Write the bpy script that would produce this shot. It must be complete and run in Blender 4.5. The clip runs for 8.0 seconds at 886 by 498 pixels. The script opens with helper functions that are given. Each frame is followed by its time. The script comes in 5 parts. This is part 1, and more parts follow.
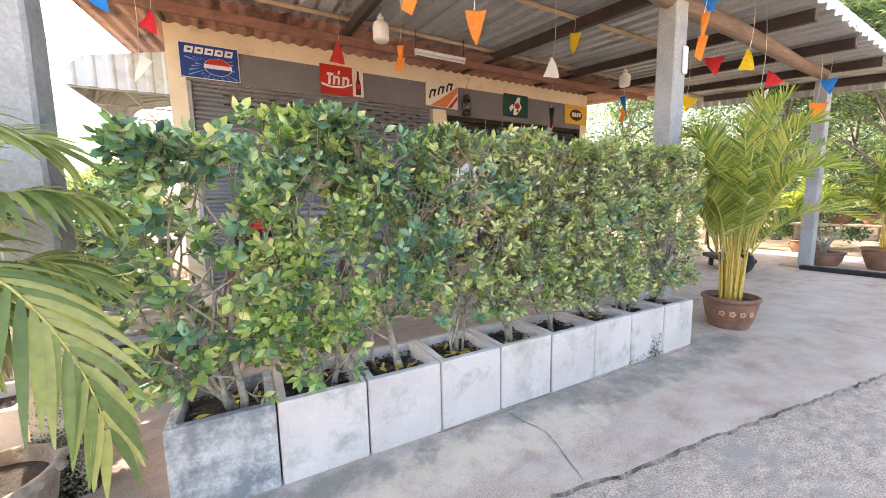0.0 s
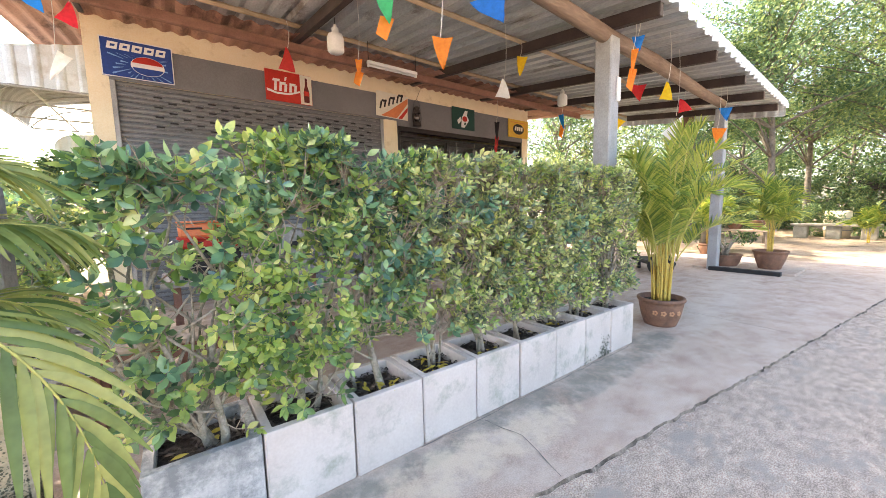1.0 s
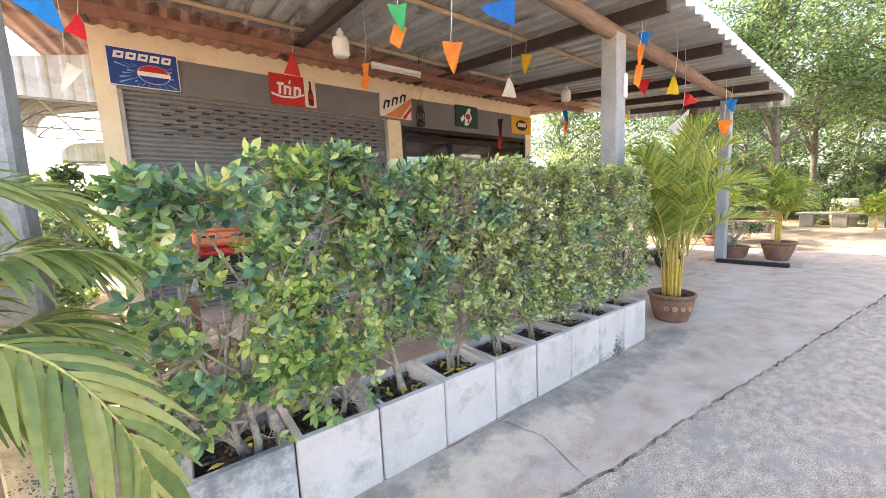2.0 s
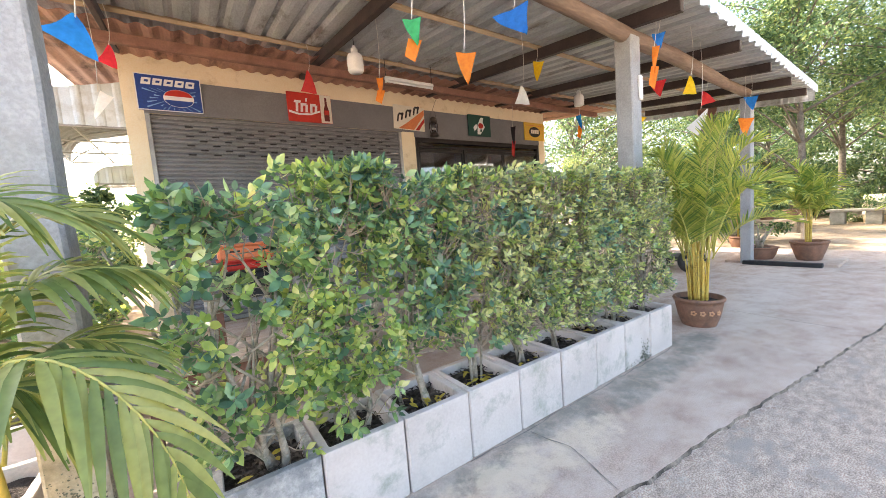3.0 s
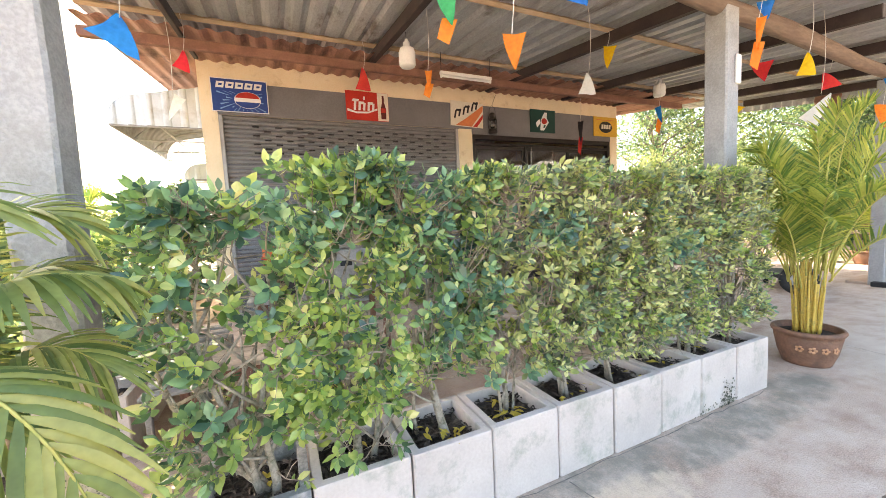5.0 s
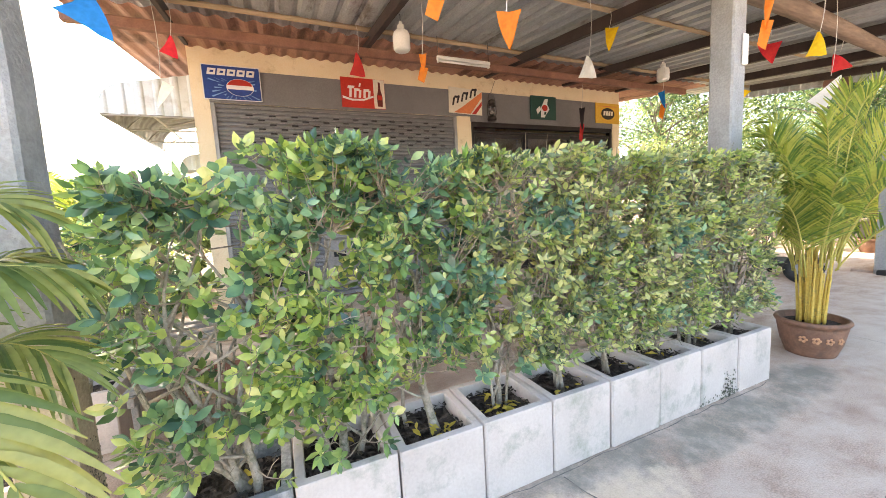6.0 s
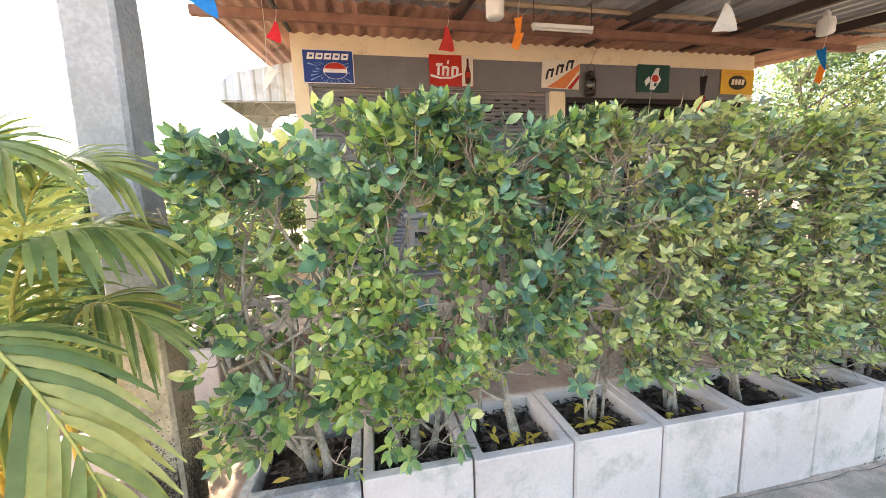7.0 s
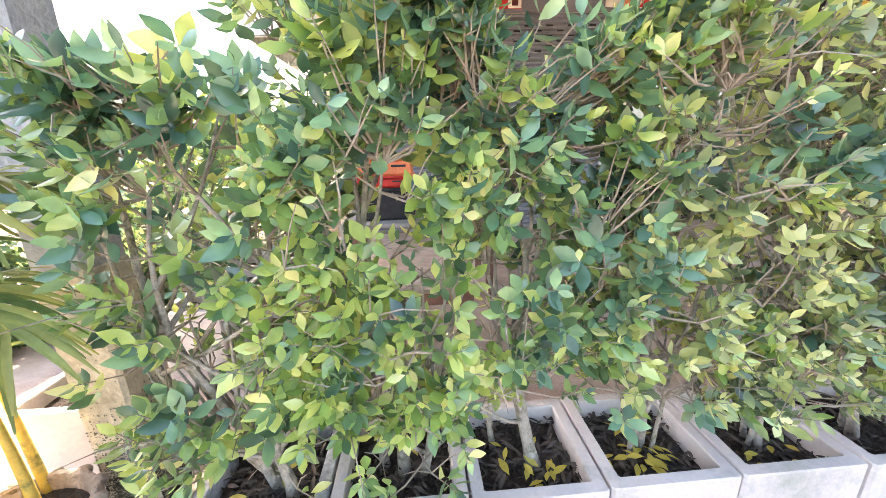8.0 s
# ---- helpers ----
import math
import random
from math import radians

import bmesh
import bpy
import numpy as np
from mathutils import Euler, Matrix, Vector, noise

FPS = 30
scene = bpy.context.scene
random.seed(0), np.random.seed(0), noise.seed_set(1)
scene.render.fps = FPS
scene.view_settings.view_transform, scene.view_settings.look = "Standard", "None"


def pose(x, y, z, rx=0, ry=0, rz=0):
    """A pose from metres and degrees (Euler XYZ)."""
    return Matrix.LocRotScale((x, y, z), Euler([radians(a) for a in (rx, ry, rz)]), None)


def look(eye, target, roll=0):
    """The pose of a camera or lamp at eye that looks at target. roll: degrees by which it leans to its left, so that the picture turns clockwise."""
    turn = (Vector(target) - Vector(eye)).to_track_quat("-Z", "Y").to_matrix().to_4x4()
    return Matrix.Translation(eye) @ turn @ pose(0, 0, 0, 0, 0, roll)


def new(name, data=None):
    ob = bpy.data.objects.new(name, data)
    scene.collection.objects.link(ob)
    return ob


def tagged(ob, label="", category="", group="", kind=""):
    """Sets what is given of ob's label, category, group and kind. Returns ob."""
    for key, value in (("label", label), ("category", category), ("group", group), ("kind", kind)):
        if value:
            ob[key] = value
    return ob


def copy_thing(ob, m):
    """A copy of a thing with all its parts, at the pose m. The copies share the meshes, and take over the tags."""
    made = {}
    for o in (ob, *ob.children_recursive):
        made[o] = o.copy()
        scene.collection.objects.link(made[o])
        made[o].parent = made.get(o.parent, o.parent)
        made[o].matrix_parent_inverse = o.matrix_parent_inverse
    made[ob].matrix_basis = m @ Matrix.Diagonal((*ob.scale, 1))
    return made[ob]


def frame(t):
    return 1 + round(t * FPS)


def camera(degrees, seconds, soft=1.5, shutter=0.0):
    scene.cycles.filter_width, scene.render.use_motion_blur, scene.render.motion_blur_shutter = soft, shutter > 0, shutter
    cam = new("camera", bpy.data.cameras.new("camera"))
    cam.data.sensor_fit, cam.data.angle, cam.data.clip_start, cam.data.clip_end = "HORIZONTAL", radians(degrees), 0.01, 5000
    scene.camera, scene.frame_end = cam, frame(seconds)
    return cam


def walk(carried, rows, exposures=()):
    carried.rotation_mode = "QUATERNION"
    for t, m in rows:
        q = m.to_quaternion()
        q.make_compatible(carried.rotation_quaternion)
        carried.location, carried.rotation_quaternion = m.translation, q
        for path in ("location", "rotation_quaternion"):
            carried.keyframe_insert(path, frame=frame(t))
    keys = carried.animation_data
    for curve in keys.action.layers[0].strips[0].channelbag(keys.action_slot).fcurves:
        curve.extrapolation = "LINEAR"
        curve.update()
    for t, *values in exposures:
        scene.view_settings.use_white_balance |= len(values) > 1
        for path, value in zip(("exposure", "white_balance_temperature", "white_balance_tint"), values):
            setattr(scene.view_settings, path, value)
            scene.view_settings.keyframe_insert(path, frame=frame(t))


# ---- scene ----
cam = camera(102.0, 8.0, soft=0.35)
PATH = [
    (0, (0.381, -1.674, 1.259), (1.306, 0.083, 1.016), -1.2),
    (0.5, (0.308, -1.665, 1.258), (1.294, 0.059, 1.027), 0.0),
    (1, (0.177, -1.627, 1.342), (1.37, -0.036, 1.125), -1.3),
    (1.5, (0.122, -1.603, 1.407), (1.383, -0.076, 1.124), -2.4),
    (2, (0.094, -1.589, 1.404), (1.274, 0.008, 1.166), -2.7),
    (2.2, (0.067, -1.597, 1.423), (1.198, 0.036, 1.19), -3.6),
    (3.5, (0.089, -1.51, 1.392), (1.203, 0.144, 1.238), -4.8),
    (4, (0.192, -1.429, 1.407), (1.205, 0.292, 1.285), -2.8),
    (4.5, (0.366, -1.411, 1.432), (1.218, 0.394, 1.31), -2.1),
    (4.7, (0.378, -1.433, 1.429), (1.194, 0.386, 1.269), -2.8),
    (5.8, (0.437, -1.391, 1.413), (1.267, 0.42, 1.235), -3.6),
    (6, (0.469, -1.382, 1.409), (1.271, 0.436, 1.189), -3.3),
    (6.5, (0.471, -1.319, 1.376), (1.082, 0.57, 1.134), -3.3),
    (7, (0.504, -1.17, 1.372), (0.884, 0.774, 1.091), -2.0),
    (7.5, (0.596, -0.95, 1.394), (0.82, 0.999, 1.007), -1.0),
    (8, (0.713, -0.769, 1.376), (0.843, 1.149, 0.822), -1.8),
]
walk(cam, [(t, look(eye, target, roll)) for t, eye, target, roll in PATH],
     exposures=[(0.0, 2.83, 7400, 14), (3.5, 2.78, 7250, 12), (4.5, 2.97, 7900, 12), (6.0, 2.98, 7700, 12), (7.0, 2.84, 7650, 12), (8.0, 3.26, 7450, 17)])

# ---- world, sun, exposure ----
SUN_FROM = Vector((-0.29, 1.0, 0.95)).normalized()
world = bpy.data.worlds.new("sky")
scene.world = world
world.use_nodes = True
wn = world.node_tree
sky = wn.nodes.new("ShaderNodeTexSky")
sky.sky_type, sky.sun_disc = "NISHITA", False
sky.sun_elevation = math.asin(SUN_FROM.z)
sky.sun_rotation = math.atan2(SUN_FROM.x, SUN_FROM.y)
sky.dust_density = 3.0
wn.links.new(sky.outputs[0], wn.nodes["Background"].inputs[0])
wn.nodes["Background"].inputs[1].default_value = 0.15
sun = new("sun", bpy.data.lights.new("sun", "SUN"))
sun.data.energy, sun.data.angle, sun.data.color = 2.6, radians(0.6), (1.0, 0.93, 0.82)
sun.matrix_world = look(SUN_FROM * 40, (0, 0, 0))


# ---- materials ----
def mat(name, a, b, scale=6.0, rough=0.7, metal=0.0, bump=0.15, fine=60.0, stain=None, stain_amount=0.5, stain_scale=2.5,
        stain_sharp=0.12, spec=0.4, vary=0.0, stretch=(1, 1, 1), island=0.0, grain=0.13):
    m = bpy.data.materials.new(name)
    m.use_nodes = True
    nt = m.node_tree
    N, L = nt.nodes.new, nt.links.new
    bs = nt.nodes["Principled BSDF"]
    bs.inputs["Roughness"].default_value = rough
    bs.inputs["Metallic"].default_value = metal
    bs.inputs["Specular IOR Level"].default_value = spec
    tc = N("ShaderNodeTexCoord")
    mp = N("ShaderNodeMapping")
    mp.inputs["Scale"].default_value = stretch
    geo = N("ShaderNodeNewGeometry")
    L(geo.outputs["Position"], mp.inputs["Vector"])
    n1 = N("ShaderNodeTexNoise")
    n1.inputs["Scale"].default_value, n1.inputs["Detail"].default_value, n1.inputs["Roughness"].default_value = scale, 7, 0.62
    L(mp.outputs[0], n1.inputs["Vector"])
    r1 = N("ShaderNodeValToRGB")
    r1.color_ramp.elements[0].position, r1.color_ramp.elements[1].position = 0.32, 0.68
    r1.color_ramp.elements[0].color, r1.color_ramp.elements[1].color = (*a, 1), (*b, 1)
    L(n1.outputs["Fac"], r1.inputs["Fac"])
    col = r1.outputs["Color"]
    n2 = N("ShaderNodeTexNoise")
    n2.inputs["Scale"].default_value, n2.inputs["Detail"].default_value = fine, 5
    L(mp.outputs[0], n2.inputs["Vector"])
    mg = N("ShaderNodeMix")
    mg.data_type, mg.blend_type = "RGBA", "OVERLAY"
    mg.inputs[0].default_value = grain
    L(col, mg.inputs[6])
    r2 = N("ShaderNodeMapRange")
    r2.inputs["From Min"].default_value, r2.inputs["From Max"].default_value = 0.36, 0.64
    r2.inputs["To Min"].default_value, r2.inputs["To Max"].default_value = 0.12, 0.88
    L(n2.outputs["Fac"], r2.inputs["Value"])
    L(r2.outputs[0], mg.inputs[7])
    col = mg.outputs[2]
    if stain:
        n3 = N("ShaderNodeTexNoise")
        n3.inputs["Scale"].default_value, n3.inputs["Detail"].default_value, n3.inputs["Roughness"].default_value = stain_scale, 9, 0.7
        L(mp.outputs[0], n3.inputs["Vector"])
        r3 = N("ShaderNodeValToRGB")
        c = 0.72 - 0.35 * stain_amount
        r3.color_ramp.elements[0].position, r3.color_ramp.elements[1].position = c - stain_sharp / 2, c + stain_sharp / 2
        L(n3.outputs["Fac"], r3.inputs["Fac"])
        ms = N("ShaderNodeMix")
        ms.data_type = "RGBA"
        L(r3.outputs["Color"], ms.inputs[0])
        L(col, ms.inputs[6])
        ms.inputs[7].default_value = (*stain, 1)
        col = ms.outputs[2]
    if vary or island:
        hv = N("ShaderNodeHueSaturation")
        mr = N("ShaderNodeMapRange")
        v = vary or island
        mr.inputs["To Min"].default_value, mr.inputs["To Max"].default_value = 1 - v, 1 + v
        if vary:
            oi = N("ShaderNodeObjectInfo")
            L(oi.outputs["Random"], mr.inputs["Value"])
        else:
            L(geo.outputs["Random Per Island"], mr.inputs["Value"])
        L(mr.outputs[0], hv.inputs["Value"])
        L(col, hv.inputs["Color"])
        col = hv.outputs["Color"]
    L(col, bs.inputs["Base Color"])
    if bump:
        bp = N("ShaderNodeBump")
        bp.inputs["Strength"].default_value, bp.inputs["Distance"].default_value = bump, 0.01
        ad = N("ShaderNodeMath")
        ad.operation = "ADD"
        L(n1.outputs["Fac"], ad.inputs[0])
        L(r2.outputs[0], ad.inputs[1])
        L(ad.outputs[0], bp.inputs["Height"])
        L(bp.outputs[0], bs.inputs["Normal"])
    return m


def leaf_mat(name, stops, rough=0.38, through_amount=0.35, island=True, patch=0.0):
    """Leaf: glossy coat over diffuse, with light passing through the blade; each leaf has its own tone."""
    m = bpy.data.materials.new(name)
    m.use_nodes = True
    nt = m.node_tree
    N, L = nt.nodes.new, nt.links.new
    bs, out = nt.nodes["Principled BSDF"], nt.nodes["Material Output"]
    bs.inputs["Roughness"].default_value = rough
    bs.inputs["Specular IOR Level"].default_value = 0.5 if not patch else 0.8
    bs.inputs["Coat Weight"].default_value = 0.25 if patch else 0.0
    bs.inputs["Coat Roughness"].default_value = 0.18
    rp = N("ShaderNodeValToRGB")
    el = rp.color_ramp.elements
    while len(el) < len(stops):
        el.new(0.5)
    for e, (p, c) in zip(el, stops):
        e.position, e.color = p, (*c, 1)
    pos = N("ShaderNodeNewGeometry")
    if island:
        tone = pos.outputs["Random Per Island"]
    else:
        tone = N("ShaderNodeObjectInfo").outputs["Random"]
    if patch:   # shoots of one branch share their tone
        np_ = N("ShaderNodeTexNoise")
        np_.inputs["Scale"].default_value, np_.inputs["Detail"].default_value = 6.5, 2
        L(pos.outputs["Position"], np_.inputs["Vector"])
        mr = N("ShaderNodeMapRange")
        mr.inputs["From Min"].default_value, mr.inputs["From Max"].default_value = 0.3, 0.7
        L(np_.outputs["Fac"], mr.inputs["Value"])
        m1, m2 = N("ShaderNodeMath"), N("ShaderNodeMath")
        m1.operation, m2.operation = "MULTIPLY_ADD", "MULTIPLY_ADD"
        m1.inputs[1].default_value, m1.inputs[2].default_value = 0.78, -0.14
        m2.inputs[1].default_value = 0.5
        L(tone, m1.inputs[0])
        L(mr.outputs[0], m2.inputs[0])
        L(m1.outputs[0], m2.inputs[2])
        tone = m2.outputs[0]
    L(tone, rp.inputs["Fac"])
    nz = N("ShaderNodeTexNoise")
    nz.inputs["Scale"].default_value = 35
    L(pos.outputs["Position"], nz.inputs["Vector"])
    mx = N("ShaderNodeMix")
    mx.data_type, mx.blend_type = "RGBA", "OVERLAY"
    mx.inputs[0].default_value = 0.3
    L(rp.outputs[0], mx.inputs[6])
    L(nz.outputs["Fac"], mx.inputs[7])
    L(mx.outputs[2], bs.inputs["Base Color"])
    tr = N("ShaderNodeBsdfTranslucent")
    hs = N("ShaderNodeHueSaturation")
    hs.inputs["Value"].default_value, hs.inputs["Saturation"].default_value, hs.inputs["Hue"].default_value = 1.5, 1.1, 0.48
    L(mx.outputs[2], hs.inputs["Color"])
    L(hs.outputs[0], tr.inputs["Color"])
    ms = N("ShaderNodeMixShader")
    ms.inputs[0].default_value = through_amount
    L(bs.outputs[0], ms.inputs[1])
    L(tr.outputs[0], ms.inputs[2])
    L(ms.outputs[0], out.inputs["Surface"])
    return m


OLD_TONES = [(0.0, (0.0293, 0.0771, 0.0596)), (0.4, (0.0935, 0.207, 0.131)), (0.72, (0.229, 0.394, 0.197)), (1.0, (0.523, 0.631, 0.293))]
HEDGE_TONES = [(0.0, (0.0281, 0.0721, 0.0424)), (0.35, (0.103, 0.199, 0.0828)), (0.62, (0.237, 0.374, 0.113)), (0.85, (0.448, 0.525, 0.164)), (1.0, (0.672, 0.659, 0.298))]
YOUNG_TONES = [(0.0, (0.0478, 0.111, 0.0312)), (0.35, (0.195, 0.323, 0.074)), (0.75, (0.465, 0.544, 0.147)), (1.0, (0.688, 0.66, 0.28))]
OLIVE_TONES = [(0.0, (0.0434, 0.0761, 0.0465)), (0.3, (0.143, 0.201, 0.0915)), (0.55, (0.302, 0.365, 0.129)), (0.78, (0.505, 0.532, 0.199)), (1.0, (0.672, 0.659, 0.321))]
TONES = {"old": OLD_TONES, "mid": HEDGE_TONES, "young": YOUNG_TONES, "olive": OLIVE_TONES}
M_LEAVES = {k: leaf_mat(k + " hedge leaves", v, 0.28, 0.29, True, 0.2) for k, v in TONES.items()}
M_LEAF_ONES = {k: leaf_mat(k + " single hedge leaf", v, 0.28, 0.29, False, 0.2) for k, v in TONES.items()}
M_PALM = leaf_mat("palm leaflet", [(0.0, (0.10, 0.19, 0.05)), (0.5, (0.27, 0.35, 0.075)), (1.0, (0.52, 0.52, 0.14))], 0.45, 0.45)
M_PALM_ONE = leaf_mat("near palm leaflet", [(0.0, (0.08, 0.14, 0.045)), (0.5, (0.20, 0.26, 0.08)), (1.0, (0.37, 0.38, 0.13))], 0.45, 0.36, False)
M_TREE = leaf_mat("tree leaf", [(0.0, (0.045, 0.095, 0.05)), (0.6, (0.115, 0.195, 0.085)), (1.0, (0.25, 0.31, 0.12))], 0.5, 0.4)
M_TREE_PALE = leaf_mat("pale tree leaf", [(0.0, (0.10, 0.16, 0.075)), (0.6, (0.20, 0.28, 0.105)), (1.0, (0.38, 0.43, 0.165))], 0.5, 0.45)
M_YELLOW_LEAF = leaf_mat("fallen yellow leaf", [(0.0, (0.42, 0.34, 0.05)), (1.0, (0.55, 0.46, 0.10))], 0.6, 0.3)
M_DEAD = mat("dry leaf litter", (0.03, 0.025, 0.022), (0.11, 0.09, 0.075), 20, 0.9, island=0.5)
M_SOIL = mat("dark potting soil", (0.025, 0.02, 0.016), (0.08, 0.06, 0.05), 30, 0.95, bump=0.8, fine=120)
M_BARK = mat("pale grey bark", (0.22, 0.19, 0.15), (0.45, 0.40, 0.33), 22, 0.85, bump=0.5, fine=90, stain=(0.12, 0.13, 0.08), stain_amount=0.35, stain_scale=14)
M_TREEBARK = mat("dark tree bark", (0.10, 0.085, 0.07), (0.22, 0.19, 0.155), 12, 0.9, bump=0.6, fine=60)
M_TWIG = mat("brown twig bark", (0.20, 0.16, 0.12), (0.38, 0.32, 0.25), 25, 0.85)
M_PLANTER = mat("white painted cement", (0.50, 0.44, 0.405), (0.60, 0.535, 0.495), 3.0, 0.75, bump=0.14, fine=70, grain=0.05,
                stain=(0.33, 0.325, 0.275), stain_amount=0.36, stain_scale=4.6, stain_sharp=0.16, vary=0.05)
M_PLANTER_OLD = mat("weathered white cement", (0.40, 0.385, 0.37), (0.55, 0.53, 0.51), 5.0, 0.85, bump=0.4, fine=70,
                    stain=(0.20, 0.205, 0.205), stain_amount=0.62, stain_scale=6.5, stain_sharp=0.16)
M_MOSS = mat("black moss stain", (0.07, 0.075, 0.06), (0.24, 0.25, 0.19), 25, 0.95, bump=0.5)
M_SLAB = mat("worn concrete slab", (0.36, 0.25, 0.192), (0.51, 0.385, 0.305), 2.6, 0.85, bump=0.28, fine=130,
             stain=(0.57, 0.475, 0.40), stain_amount=0.5, stain_scale=4.2, stain_sharp=0.32, stretch=(0.8, 1.2, 1), grain=0.30)


def stained(m, places, colour, strength, rough_scale=5.0, soft_edge=0.35):
    """A stain of uneven outline spread over ellipses of the ground: centre x, y and the two radii of each."""
    nt = m.node_tree
    N, L = nt.nodes.new, nt.links.new
    bs = nt.nodes["Principled BSDF"]
    before = bs.inputs["Base Color"].links[0].from_socket
    geo, sep, nz = N("ShaderNodeNewGeometry"), N("ShaderNodeSeparateXYZ"), N("ShaderNodeTexNoise")
    nz.inputs["Scale"].default_value, nz.inputs["Detail"].default_value, nz.inputs["Roughness"].default_value = rough_scale, 9, 0.72
    L(geo.outputs["Position"], sep.inputs[0])
    L(geo.outputs["Position"], nz.inputs["Vector"])

    def op(kind, a, b):
        n = N("ShaderNodeMath")
        n.operation = kind
        for k, v in enumerate((a, b)):
            if isinstance(v, (int, float)):
                n.inputs[k].default_value = v
            else:
                L(v, n.inputs[k])
        return n.outputs[0]
    best = None
    for cx, cy, rx, ry in places:
        dx, dy = op("DIVIDE", op("SUBTRACT", sep.outputs[0], cx), rx), op("DIVIDE", op("SUBTRACT", sep.outputs[1], cy), ry)
        near = op("SUBTRACT", 1.0, op("ADD", op("MULTIPLY", dx, dx), op("MULTIPLY", dy, dy)))
        best = near if best is None else op("MAXIMUM", best, near)
    rg = N("ShaderNodeMapRange")
    rg.inputs["From Min"].default_value, rg.inputs["From Max"].default_value, rg.inputs["To Max"].default_value = 0.5 - soft_edge, 0.5 + soft_edge, strength
    L(op("ADD", op("MULTIPLY", best, 0.35), op("MULTIPLY", op("SUBTRACT", nz.outputs["Fac"], 0.36), 2.8)), rg.inputs["Value"])
    clip = op("MULTIPLY", rg.outputs[0], op("MINIMUM", op("MAXIMUM", op("ADD", op("MULTIPLY", best, 2.0), 1.0), 0.0), 1.0))
    mx = N("ShaderNodeMix")
    mx.data_type = "RGBA"
    L(clip, mx.inputs[0])
    L(before, mx.inputs[6])
    mx.inputs[7].default_value = (*colour, 1)
    L(mx.outputs[2], bs.inputs["Base Color"])


stained(M_SLAB, ((2.9, -0.16, 1.0, 0.16), (1.9, -0.07, 0.7, 0.10), (0.6, -0.10, 0.9, 0.10), (3.9, -0.1, 0.35, 0.18)), (0.17, 0.175, 0.145), 0.75)
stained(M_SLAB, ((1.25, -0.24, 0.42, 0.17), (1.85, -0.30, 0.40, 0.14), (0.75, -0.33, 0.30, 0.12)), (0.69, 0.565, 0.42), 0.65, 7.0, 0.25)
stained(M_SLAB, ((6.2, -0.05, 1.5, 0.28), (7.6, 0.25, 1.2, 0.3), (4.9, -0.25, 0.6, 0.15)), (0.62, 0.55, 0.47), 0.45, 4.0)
M_ROAD = mat("broom-finished concrete road", (0.39, 0.30, 0.238), (0.70, 0.56, 0.45), 16.0, 0.9, bump=0.8, fine=120, grain=0.45, stretch=(0.75, 1.4, 1),
             stain=(0.42, 0.36, 0.31), stain_amount=0.4, stain_scale=3)
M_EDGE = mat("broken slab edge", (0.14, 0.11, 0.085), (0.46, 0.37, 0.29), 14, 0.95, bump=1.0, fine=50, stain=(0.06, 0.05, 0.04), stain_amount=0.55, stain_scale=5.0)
M_CRACK = mat("crack dirt", (0.13, 0.12, 0.11), (0.22, 0.20, 0.17), 20, 1.0)
M_DIRT = mat("reddish sandy dirt", (0.30, 0.21, 0.14), (0.47, 0.36, 0.26), 0.8, 0.95, bump=0.6, fine=14, stain=(0.14, 0.10, 0.06), stain_amount=0.35, stain_scale=1.8)
M_CREAM = mat("cream wall paint", (0.76, 0.64, 0.45), (0.84, 0.73, 0.54), 1.6, 0.75, bump=0.12, stain=(0.58, 0.46, 0.28), stain_amount=0.3)
M_FOOT = mat("dirty cream foot", (0.44, 0.385, 0.28), (0.58, 0.51, 0.39), 3.0, 0.85, bump=0.3, stain=(0.25, 0.225, 0.16), stain_amount=0.4, stain_scale=5.0, stain_sharp=0.2)
M_GREY = mat("grey painted band", (0.145, 0.147, 0.16), (0.185, 0.187, 0.20), 2.0, 0.6, bump=0.08)
M_SHUTTER = mat("grey roller shutter steel", (0.155, 0.16, 0.175), (0.215, 0.22, 0.235), 3.0, 0.45, 0.3, bump=0.05, vary=0.07)
M_TRACK = mat("galvanised shutter track", (0.30, 0.30, 0.31), (0.42, 0.42, 0.42), 6, 0.45, 0.5, bump=0.05)
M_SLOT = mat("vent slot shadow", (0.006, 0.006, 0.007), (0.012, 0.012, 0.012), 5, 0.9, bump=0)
M_DARKFRAME = mat("dark brown aluminium", (0.018, 0.014, 0.014), (0.03, 0.024, 0.024), 8, 0.35, 0.2, bump=0.03)
M_COLUMN = mat("bare cement column", (0.295, 0.298, 0.30), (0.40, 0.402, 0.405), 2.2, 0.85, bump=0.35, fine=60,
               stain=(0.24, 0.24, 0.22), stain_amount=0.26, stain_scale=3.5, stain_sharp=0.3)
M_SHEET = mat("weathered zinc sheet", (0.35, 0.37, 0.385), (0.51, 0.53, 0.545), 1.5, 0.5, 0.3, bump=0.1, stain=(0.19, 0.165, 0.15), stain_amount=0.28, stretch=(1, 0.3, 1))
M_RED_SHEET = mat("rust-red roof sheet", (0.30, 0.15, 0.11), (0.47, 0.26, 0.19), 2.0, 0.7, 0.1, bump=0.15, stretch=(1, 0.3, 1), stain=(0.13, 0.06, 0.04), stain_amount=0.4)
M_TRIM = mat("white scalloped flashing", (0.66, 0.68, 0.70), (0.78, 0.80, 0.80), 4.0, 0.5, 0.1, bump=0.1, stain=(0.5, 0.5, 0.48), stain_amount=0.3)
